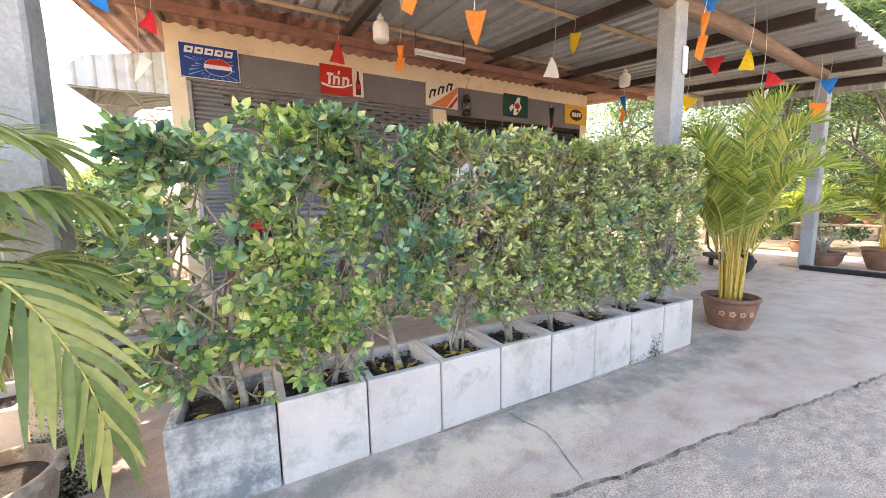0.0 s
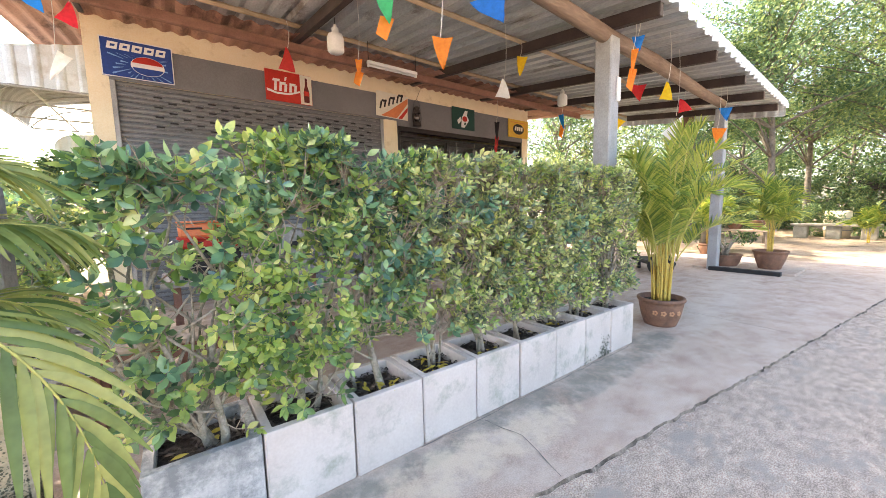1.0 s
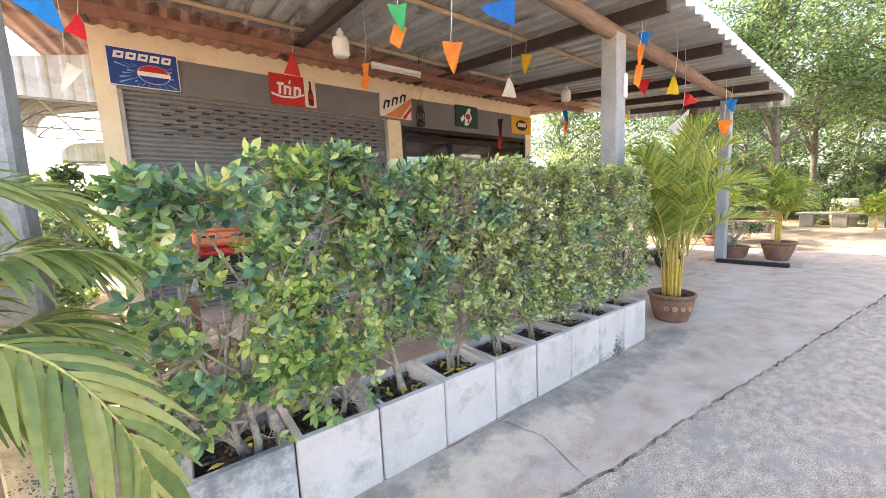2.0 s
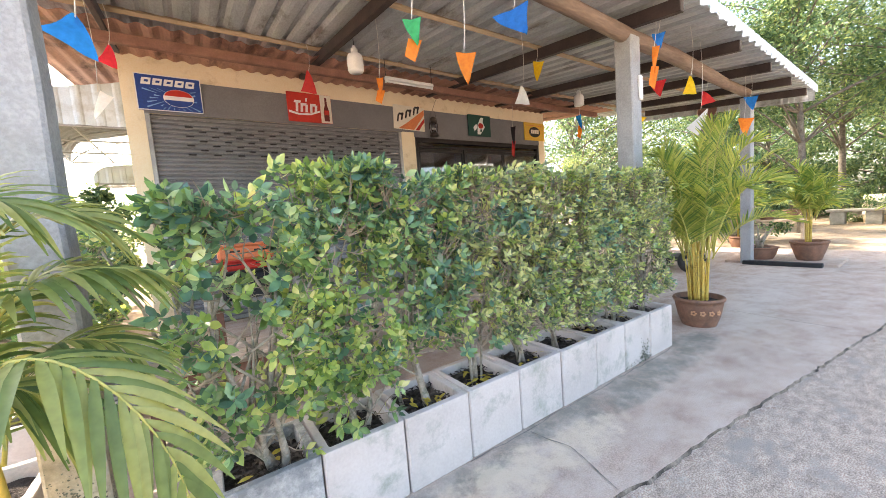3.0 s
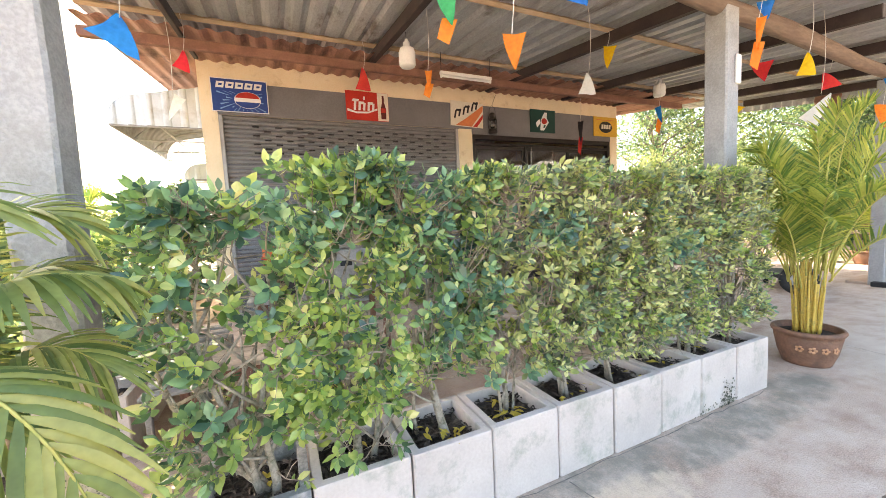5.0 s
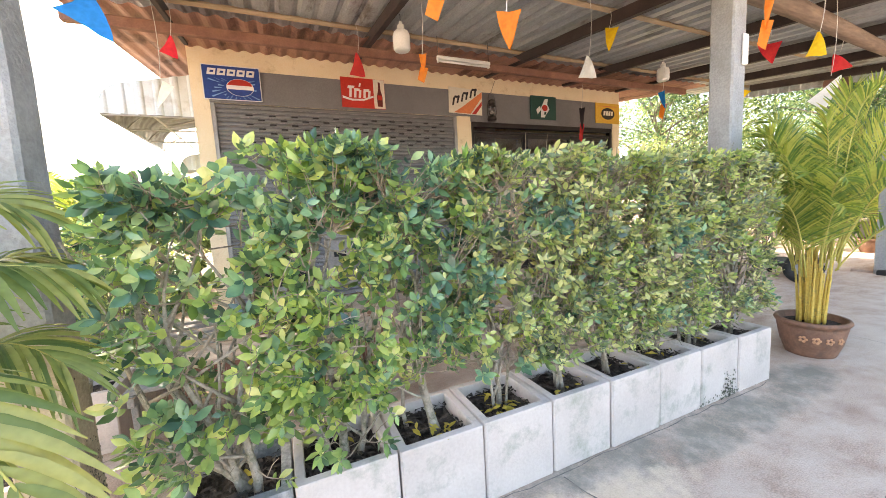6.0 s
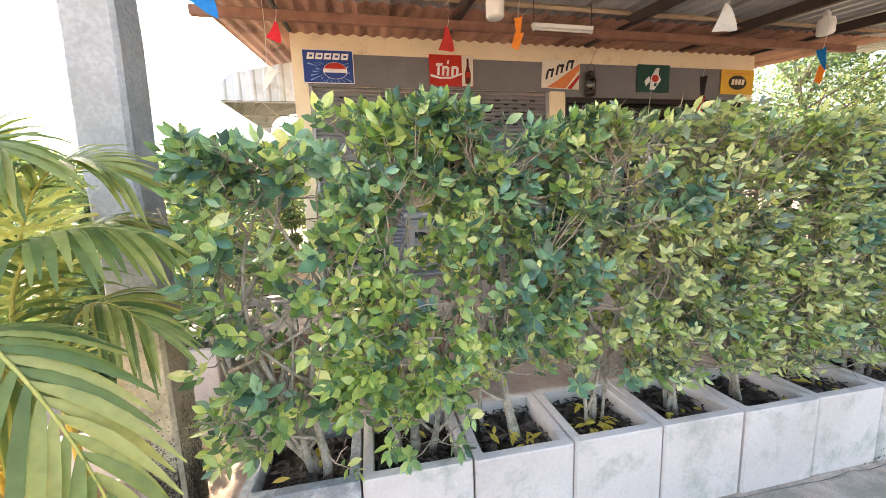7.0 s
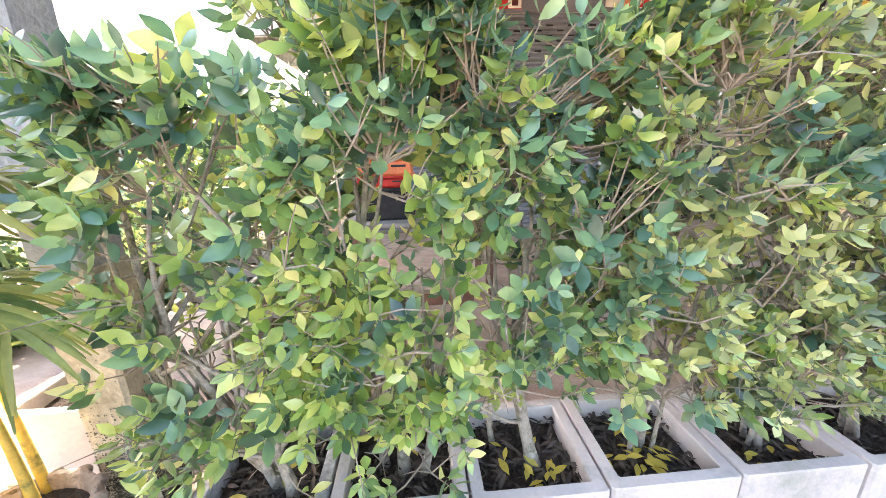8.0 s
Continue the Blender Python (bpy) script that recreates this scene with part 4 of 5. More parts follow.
moss((PITCH * 7.72, -0.001, 0.0), 0.04, 0.08, 1, 130, grow=1.2)
moss((PITCH * 8.2, -0.001, 0.0), 0.12, 0.025, 2, 60)
for seed, at, turn in ((5, (-0.43, 0.381, 0.0), 0), (6, (-0.336, 0.475, 0.0), 90)):
    moss(at, 0.05, 0.19, seed, 3000, "black-green moss flecks on the cement column's foot", 0.078, turn, 0.62)
moss((PITCH * 7.2, -0.001, 0.0), 0.10, 0.03, 3, 40)


# ---- leaf litter in the planters ----
def litter(cx, cy, yellow, seed):
    r = random.Random(seed)
    rows = []
    for _ in range(230):
        a = r.uniform(0, 6.28)
        rows.append(((cx + r.uniform(-0.15, 0.15), cy + r.uniform(-0.15, 0.15), 0.335 + r.uniform(0, 0.022)), (math.cos(a), math.sin(a), r.uniform(-0.3, 0.3)), (-math.sin(a), math.cos(a), r.uniform(-0.9, 0.9)), r.uniform(0.03, 0.065)))
    ob = new("leaf_litter", leaves_mesh("leaf_litter", rows, M_DEAD, False, 0.6))
    tagged(ob, "dry brown fallen leaves on the planter's soil", "leaf litter", kind="stuff")
    if yellow:
        rows = []
        for _ in range(yellow):
            a = r.uniform(0, 6.28)
            rows.append(((cx + r.gauss(0.0, 0.06), cy - 0.07 + r.gauss(0, 0.05), 0.355 + r.uniform(0, 0.03)), (math.cos(a), math.sin(a), r.uniform(-0.1, 0.5)), (-math.sin(a), math.cos(a), r.uniform(-0.5, 0.5)), r.uniform(0.04, 0.065)))
        ob = new("yellow_leaves", leaves_mesh("yellow_leaves", rows, M_YELLOW_LEAF))
        tagged(ob, "yellowed fallen leaves in the planter", "leaf litter", kind="stuff")


for i in range(9):
    litter(PITCH * (i + 0.5), PW / 2, (5, 3, 16, 30, 10, 4, 10, 6, 0)[i], 50 + i)

# ---- hedge ----
LEAF_ONES = {}
for k, m_ in M_LEAF_ONES.items():
    me = bpy.data.meshes.new("leaf")
    me.from_pydata((LEAF_V * np.array((1, 1.2, 1.1))).tolist(), [], LEAF_F)
    me.materials.append(m_)
    me.polygons.foreach_set("use_smooth", [True] * len(me.polygons))
    LEAF_ONES[k] = me
# along the row and up: where young shoots, old dark leaves and bare wood are gathered, with the radius of each
YOUNG = ((0.50, 0.68, 0.25), (0.48, 0.97, 0.19), (0.78, 0.76, 0.15), (0.51, 1.64, 0.13), (1.37, 1.63, 0.15), (2.20, 1.62, 0.16), (2.95, 0.80, 0.20), (3.45, 1.05, 0.18), (2.2, 0.95, 0.14), (3.1, 1.55, 0.2), (1.6, 0.85, 0.12))
OLD = ((0.14, 1.45, 0.18), (0.76, 1.52, 0.20), (1.05, 1.48, 0.22), (0.0, 1.13, 0.20), (1.21, 1.04, 0.14), (0.42, 1.42, 0.13), (1.60, 1.40, 0.16), (2.7, 1.15, 0.14))
BARE = ((0.22, 0.50, 0.14), (0.21, 1.29, 0.10), (0.64, 1.31, 0.09), (0.19, 1.00, 0.13), (1.05, 0.73, 0.14), (0.92, 1.33, 0.05), (0.24, 1.60, 0.06), (0.42, 1.17, 0.06), (1.45, 0.70, 0.08), (1.85, 1.12, 0.07), (1.35, 1.15, 0.06), (2.3, 1.25, 0.07))


def gathered(spots, x, z):
    return max(math.exp(-((x - a) ** 2 + (z - b) ** 2) / (c * c)) for a, b, c in spots)


def hedge_plant(cx, cy, seed, stems, x_half, z_low, z_top, size, twigs, singles, label, y_half=0.22, group="hedge plants in the planter row", main="mid", spots=True):
    r = random.Random(seed)
    t = thing("hedge_plant", label, "shrub", (cx, cy, 0.32), group)
    stems_pts = []
    for sx, sy, lean_x, lean_y, rad in stems:
        zt = r.uniform(1.25, 1.5) - 0.32
        pts = []
        for k in range(10):
            f = k / 9
            pts.append(Vector((sx + lean_x * f ** 0.8 + (0.012 + 0.03 * f) * math.sin(7 * f + 37 * sx + seed) + r.gauss(0, 0.004), sy + lean_y * f + 0.025 * math.cos(5 * f + 29 * sx + seed), zt * f - 0.02)))
        part("trunk", tube(pts, [rad * (1.45 if k == 0 else 1.2) * (1 - 0.72 * k / 9) * (1 + 0.1 * math.sin(k * 2.3 + seed)) for k in range(10)], 8), M_BARK, t, smooth=True)
        stems_pts.append(pts)
    bm_t = bmesh.new()
    limbs = []
    for pts in stems_pts:
        for q_ in range(10):
            k = r.randrange(1, 8) if q_ > 1 else 2
            a = pts[k]
            b = Vector((r.uniform(-x_half, x_half) * 0.85, r.uniform(-y_half, y_half) * 0.8, min(z_top - 0.44 + 0.12 * r.random(), a.z + r.uniform(0.12, 0.55))))
            c = (a + b) / 2 + Vector((r.uniform(-0.05, 0.05), r.uniform(-0.05, 0.05), -0.04))
            q = curve3(a, c, b, 5)
            part("branch", tube(q, [0.008 * (1 - 0.6 * i / 5) for i in range(6)], 5), M_BARK, t, smooth=True)
            limbs += q[1:]
        limbs += pts[3:]
    rows = {k: [] for k in TONES}
    for _ in range(twigs):
        u = r.random()
        x = r.uniform(-x_half, x_half)
        y = r.uniform(-y_half, y_half)
        if r.random() < 0.75:
            y = -y_half * r.uniform(0.62, 1.08) if r.random() < 0.72 else y_half * r.uniform(0.6, 1.0)
        top = z_top + 0.045 * noise.noise(Vector(((cx + x) * 4.0, 3.0, seed * 0.01)))
        lo = z_low + 0.16 * noise.noise(Vector((cx * 3 + x * 4, 2.0, seed)))
        z = lo + (top - lo) * (u ** 0.85)
        if r.random() < 0.16:
            z = top - abs(r.gauss(0, 0.05))
        wx = cx + x
        gap = noise.noise(Vector((wx * 3.4, y * 2.0, z * 3.6)))
        if gap < -0.26 and r.random() < 0.75:
            continue
        if spots and r.random() < 1.15 * gathered(BARE, wx, z):
            continue
        new_, old_ = (gathered(YOUNG, wx, z), gathered(OLD, wx, z)) if spots else (0.2, 0.2)
        tone = 0.5 * noise.noise(Vector((wx * 5, y * 4 + 7, z * 5)))
        kind = main
        if new_ * 0.85 + 0.10 + tone * 0.4 > r.random():
            kind = "young"
        elif old_ * 0.9 + 0.10 - tone * 0.5 > r.random():
            kind = "old"
        big = size * {"old": 1.12, "young": 0.98, "mid": 0.96, "olive": 0.98}[kind]
        tip = Vector((x, y, z - 0.32))
        near = min(r.sample(limbs, len(limbs) // 2), key=lambda p: (p - tip).length_squared + (0.05 if p.z > tip.z else 0))
        d = (tip - near)
        if d.length > 0.25:
            near = tip - d.normalized() * 0.25
        mid = (near + tip) / 2 + Vector((r.gauss(0, 0.012), r.gauss(0, 0.012), -0.02))
        tube([near, mid, tip], [0.0034, 0.0027, 0.0014], 4, bm_t)
        for _q in range(2):   # bare side twigs
            if r.random() < 0.28:
                e = mid + Vector((r.gauss(0, 0.07), -abs(r.gauss(0, 0.06)) if y < 0.05 else r.gauss(0, 0.06), r.gauss(0.05, 0.05)))
                tube([mid, (mid + e) / 2 + Vector((0, 0, 0.012)), e], [0.0026, 0.002, 0.001], 3, bm_t)
        axis = (0.7 * d.normalized() + Vector((0, -0.75 if y < 0.05 else 0.5, 0.30 if z > top - 0.15 else 0.45)) + Vector((r.gauss(0, .34), r.gauss(0, .34), r.gauss(0, .24)))).normalized()
        u1 = axis.orthogonal().normalized()
        u2 = axis.cross(u1)
        n = r.randint(7, 12)
        base_a = r.uniform(0, 6.28)
        for k in range(n):
            a = base_a + k * 2.4
            out = u1 * math.cos(a) + u2 * math.sin(a)
            p = tip - axis * (k / n) * 0.08
            spread = 0.62 + 0.85 * k / n
            dd = (axis * (1.0 - 0.45 * spread) + out * spread + Vector((r.gauss(0, .18), r.gauss(0, .18), r.gauss(-0.12, .18)))).normalized()
            side = dd.cross(axis) + Vector((r.gauss(0, .25), r.gauss(0, .25), r.gauss(0, .25)))
            if side.length < 0.05:
                side = dd.orthogonal()
            rows[kind if r.random() < 0.72 else main].append((tuple(p), tuple(dd), tuple(side), big * r.uniform(0.62, 1.2) * (0.7 if k < 2 else 1)))
    part("twig_mass", bm_t, M_TWIG, t)["kind"] = "stuff"
    total = sum(len(v) for v in rows.values())
    for kind, rs in rows.items():
        if not rs:
            continue
        rs.sort(key=lambda w: w[0][1])
        m = singles * len(rs) // total
        for w in rs[:m]:
            shared("leaf", LEAF_ONES[kind], leaf_pose(*w), t)
        f = new("foliage", leaves_mesh("foliage", rs[m:], M_LEAVES[kind], False, 1.22))
        f.parent = t
        f["kind"] = "stuff"
    return t


STEMS = {
    0: [(0.07, -0.06, 0.02, 0.0, 0.015), (0.04, -0.02, -0.34, 0.02, 0.015), (0.02, -0.05, -0.16, -0.05, 0.013), (0.06, -0.03, -0.52, 0.08, 0.012)],
    1: [(-0.05, 0.02, -0.10, 0.0, 0.013), (0.0, -0.02, -0.05, 0.04, 0.017), (0.06, 0.0, 0.20, 0.03, 0.012)],
    2: [(0.03, 0.0, -0.08, 0.03, 0.020), (-0.08, 0.05, -0.05, 0.0, 0.009)],
    3: [(0.0, 0.03, 0.03, 0.0, 0.014), (-0.05, -0.03, -0.12, 0.02, 0.008), (0.03, 0.0, 0.16, 0.02, 0.007)],
}
LOW = (0.44, 0.44, 0.60, 0.60, 0.58, 0.56, 0.56, 0.54, 0.54)
TOP = (1.58, 1.68, 1.66, 1.66, 1.69, 1.66, 1.66, 1.67, 1.65)
SIZE = (0.064, 0.063, 0.060, 0.055, 0.052, 0.050, 0.049, 0.048, 0.048)
TWIGS = (320, 385, 395, 420, 440, 460, 480, 480, 480)
for i in range(9):
    cx = PITCH * (i + 0.5)
    st = STEMS.get(i) or [(rnd.uniform(-0.04, 0.04), rnd.uniform(-0.03, 0.05), rnd.uniform(-0.05, 0.05), 0.02, rnd.uniform(0.012, 0.016)), (rnd.uniform(-0.08, 0.08), 0.04, rnd.uniform(-0.1, 0.1), 0.0, 0.009), (rnd.uniform(-0.06, 0.06), -0.02, rnd.uniform(-0.2, 0.2), 0.03, 0.007)]
    hedge_plant(cx, PW / 2 - 0.01, 100 + i, st, 0.29 if i == 0 else 0.25, LOW[i], TOP[i], SIZE[i], TWIGS[i], 300 if i < 4 else 0,
                "clipped leafy hedge shrub with glossy green leaves and bare lower stems" if i < 3 else "dense small-leaved hedge shrub in a white planter", main="mid" if i < 3 else "olive")
for i, (x, y) in enumerate(LEFT_ROW[1:]):
    hedge_plant(x, y, 200 + i, [(0, 0, 0.03, 0.02, 0.014), (0.05, 0.04, -0.06, 0.05, 0.010)], 0.27, 0.5, 1.40 + 0.05 * i, 0.062, 130, 0, "leafy hedge shrub in a planter beside the column", 0.27, "hedge plants beside the column", "mid", False)


# ---- palms and pots ----
def curve4(a, b, c, d, n=16):
    a, b, c, d = Vector(a), Vector(b), Vector(c), Vector(d)
    return [(1 - t) ** 3 * a + 3 * t * (1 - t) ** 2 * b + 3 * t * t * (1 - t) * c + t ** 3 * d for t in [i / n for i in range(n + 1)]]


def frond(parent, pts, leaflets, ln, droop, seed, wid=0.035, v_up=0.35, single=False, face=(0, 0, 1), loose=0.06):
    """A feather frond: arching rib of 17 points with two rows of leaflets; face is the way its upper side looks."""
    r = random.Random(seed)
    rib = part("frond_rib", tube(pts, [0.007 * (1 - 0.75 * k / 16) for k in range(17)], 6), M_RACHIS, parent, smooth=True)
    bm = bmesh.new()
    for k in range(leaflets):
        f = 0.16 + 0.84 * k / (leaflets - 1)
        i = min(15, int(f * 16))
        p = pts[i].lerp(pts[i + 1], f * 16 - i)
        d = (pts[i + 1] - pts[i]).normalized()
        side = d.cross(Vector((0, 0, 1)).lerp(Vector(face), min(1.0, max(0.0, 1.7 * f - 0.5))))
        side = side.normalized() if side.length > 0.05 else Vector((1, 0, 0))
        up = side.cross(d)
        L_ = ln * (0.45 + 0.75 * math.sin(math.pi * min(1, 0.18 + 0.74 * f))) * r.uniform(0.9, 1.1)
        for sgn in (-1, 1):
            dr = (side * sgn * (1.0 - 0.55 * f) + d * (0.45 + 0.75 * f) + up * v_up + Vector((r.gauss(0, loose), r.gauss(0, loose), r.gauss(0, loose)))).normalized()
            nrm = dr.cross(d).normalized()
            wv = nrm.cross(dr).normalized()
            rows = []
            for s_ in range(6):
                q = s_ / 5
                c0 = p + dr * L_ * q + Vector((0, 0, -droop * L_ * q * q))
                w = wid * 0.5 * math.sin(math.pi * (0.12 + 0.86 * q)) + 0.0012
                rows.append((bm.verts.new(c0 + wv * w + nrm * w * 0.35), bm.verts.new(c0), bm.verts.new(c0 - wv * w + nrm * w * 0.35)))
            for x, y in zip(rows, rows[1:]):
                bm.faces.new((x[0], y[0], y[1], x[1]))
                bm.faces.new((x[1], y[1], y[2], x[2]))
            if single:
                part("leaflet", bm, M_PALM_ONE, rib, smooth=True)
                bm = bmesh.new()
    if single:
        bm.free()
    else:
        part("frond_blade", bm, M_PALM, rib, smooth=True)


def pot(name, at, r, h, material, label, foot=0.68, soil=True):
    t = thing(name, label, "pot", at)
    part("body", lathe([(0, 0), (r * foot, 0), (r * foot * 1.04, 0.02), (r * (foot + 0.16), h * 0.35), (r * 0.95, h * 0.78), (r * 0.93, h * 0.86), (r * 1.0, h * 0.88), (r * 1.04, h * 0.94), (r * 1.0, h), (r * 0.90, h), (r * 0.86, h * 0.8), (0, h * 0.78)], 36), material, t, smooth=True)
    if soil:
        part("soil", lathe([(0, h * 0.85), (r * 0.6, h * 0.84), (r * 0.875, h * 0.83)], 24), M_SOIL, t)
    return t


def areca(at, base_z, seed, n_cane, cane_h, spread, n_frond, flen, leaf_ln, label, leaflets=24, droop=0.3, wid=0.022, lean=1.0):
    r = random.Random(seed)
    t = thing("areca_palm", label, "palm", at)
    for k in range(n_cane):
        a = r.uniform(0, 6.28)
        b = r.uniform(0.03, 0.5) * spread
        x, y = b * math.cos(a), b * math.sin(a)
        h = cane_h * r.uniform(0.7, 1.1)
        part("cane", tube(curve3((x, y, base_z), (x * 1.05, y * 1.05, base_z + h * 0.5), (x * 1.35, y * 1.35, base_z + h), 5), [0.011, 0.0105, 0.010, 0.009, 0.008, 0.007], 7), M_CANE, t, smooth=True)
    for k in range(n_frond):
        a = k * 2.39996 + r.uniform(-0.3, 0.3)
        up = r.random()
        L_ = flen * r.uniform(0.8, 1.1)
        x, y = spread * 0.7 * math.cos(a), spread * 0.7 * math.sin(a)
        z = base_z + cane_h * r.uniform(0.7, 1.0)
        out = L_ * (0.13 + 0.42 * (1 - up)) * lean
        rise = L_ * (0.42 + 0.6 * up)
        p2 = (x + out * 0.40 * math.cos(a), y + out * 0.40 * math.sin(a), z + rise * 0.95)
        p3 = (x + out * math.cos(a), y + out * math.sin(a), z + rise * (0.55 + 0.45 * up))
        frond(t, curve3((x, y, z), p2, p3, 16), leaflets, leaf_ln, droop * r.uniform(0.5, 1.5), seed * 100 + k, wid, 0.45, loose=0.06)
    return t


p1 = pot("flower_pot", (4.53, 0.08, 0), 0.235, 0.31, M_TERRA, "brown terracotta pot with pale flower reliefs")
for a in (-150, -128, -172, -105):
    bm = bmesh.new()
    for k in range(5):
        ang = k * 1.2566
        b2 = bmesh.new()
        bmesh.ops.create_icosphere(b2, subdivisions=1, radius=0.013)
        join(bm, b2, Matrix.Translation((0.019 * math.cos(ang), 0, 0.019 * math.sin(ang))) @ Matrix.Diagonal((1, 0.4, 1, 1)))
    rad = radians(a)
    ob = part("flower_relief", bm, M_TERRA_PALE, p1)
    ob.matrix_basis = pose(0.212 * math.cos(rad), 0.212 * math.sin(rad), 0.165, 0, 0, a + 90)
big_palm = areca((4.53, 0.08, 0), 0.25, 11, 54, 0.60, 0.19, 36, 1.36, 0.20, "bushy areca palm with yellow canes in a terracotta pot", 46, 0.16, 0.009, 1.0)
for k, (a, b, c) in enumerate((((0.05, -0.02, 0.85), (0.35, -0.2, 1.65), (0.80, -0.42, 1.80)), ((0.05, 0.02, 0.8), (0.40, 0.0, 1.45), (0.75, 0.05, 1.25)), ((-0.02, -0.05, 0.9), (-0.1, -0.1, 1.6), (-0.28, -0.12, 1.92)))):
    frond(big_palm, curve3(a, b, c, 16), 38, 0.24, 0.25, 1180 + k, 0.011, 0.4, loose=0.1)
pot("flower_pot", (9.50, 0.10, 0.05), 0.27, 0.36, M_TERRA, "brown terracotta pot holding a small palm", 0.62)
areca((9.50, 0.10, 0.05), 0.30, 12, 14, 0.62, 0.12, 20, 0.85, 0.28, "small areca palm in a terracotta pot beside the column", 20, 0.3, 0.022)
pot("flower_pot", (9.42, 0.80, 0.05), 0.29, 0.24, M_TERRA, "wide shallow terracotta pot holding a bare plant", 0.7)
t = thing("desert_rose", "nearly bare thick-stemmed plant in a shallow pot", "plant", (9.42, 0.80, 0.25))
for a, ln in ((0.4, 0.42), (2.2, 0.5), (3.9, 0.36), (5.2, 0.46)):
    part("stem", tube([(0, 0, -0.02), (0.05 * math.cos(a), 0.05 * math.sin(a), 0.16), (0.22 * math.cos(a), 0.22 * math.sin(a), ln)], [0.05, 0.03, 0.010], 8), M_BARK, t, smooth=True)
rows = [((0.22 * math.cos(a) + rnd.gauss(0, .05), 0.22 * math.sin(a) + rnd.gauss(0, .05), ln + rnd.gauss(0.02, .05)), (rnd.gauss(0, 1), rnd.gauss(0, 1), 0.4), (rnd.gauss(0, 1), rnd.gauss(0, 1), 0.2), 0.07) for a, ln in ((0.4, 0.42), (2.2, 0.5), (3.9, 0.36), (5.2, 0.46)) for _ in range(14)]
f = new("foliage", leaves_mesh("foliage", rows, M_LEAVES["mid"]))
f.parent, f["kind"] = t, "stuff"
t = thing("timber_sill", "black-painted timber sill on the slab under the pots", "sill", (8.9, 0.37, 0))
part("timber", box(-0.06, -0.55, 0, 0.06, 0.55, 0.075, 0.008), M_BLACK, t)
t = thing("pot_plinth", "low concrete strip behind the black sill", "plinth", (9.45, 0.4, 0))
part("block", box(-0.45, -0.75, -0.08, 0.5, 0.85, 0.048, 0.01), M_SLAB, t)

# near palm in a carved pot, beside the first column
NP = Vector((-0.55, 0.11, 0))
t = pot("stone_pot", NP, 0.215, 0.33, M_STONEPOT, "grey-brown stone pot with a lobed rim")
for k in range(14):
    a = k * 2 * math.pi / 14
    b2 = bmesh.new()
    bmesh.ops.create_icosphere(b2, subdivisions=2, radius=0.027)
    bm = join(bmesh.new(), b2, Matrix.Diagonal((1, 1, 0.75, 1)))
    ob = part("rim_lobe", bm, M_STONEPOT, t, smooth=True)
    ob.matrix_basis = pose(0.215 * math.cos(a), 0.215 * math.sin(a), 0.315)
pm = thing("areca_palm", "large areca palm with yellowing fronds in a stone pot", "palm", NP)
for k in range(14):
    a = k * 2.4
    q = 0.03 + 0.06 * (k % 3)
    part("cane", tube(curve3((0.6 * q * math.cos(a) - 0.08, q * math.sin(a) + 0.04, 0.25), (q * math.cos(a) - 0.13, 1.2 * q * math.sin(a) + 0.03, 0.52), (1.3 * q * math.cos(a) - 0.20, 1.6 * q * math.sin(a) + 0.01, 0.85), 5), [0.017, 0.016, 0.014, 0.012, 0.011, 0.010], 8), M_CANE, pm, smooth=True)
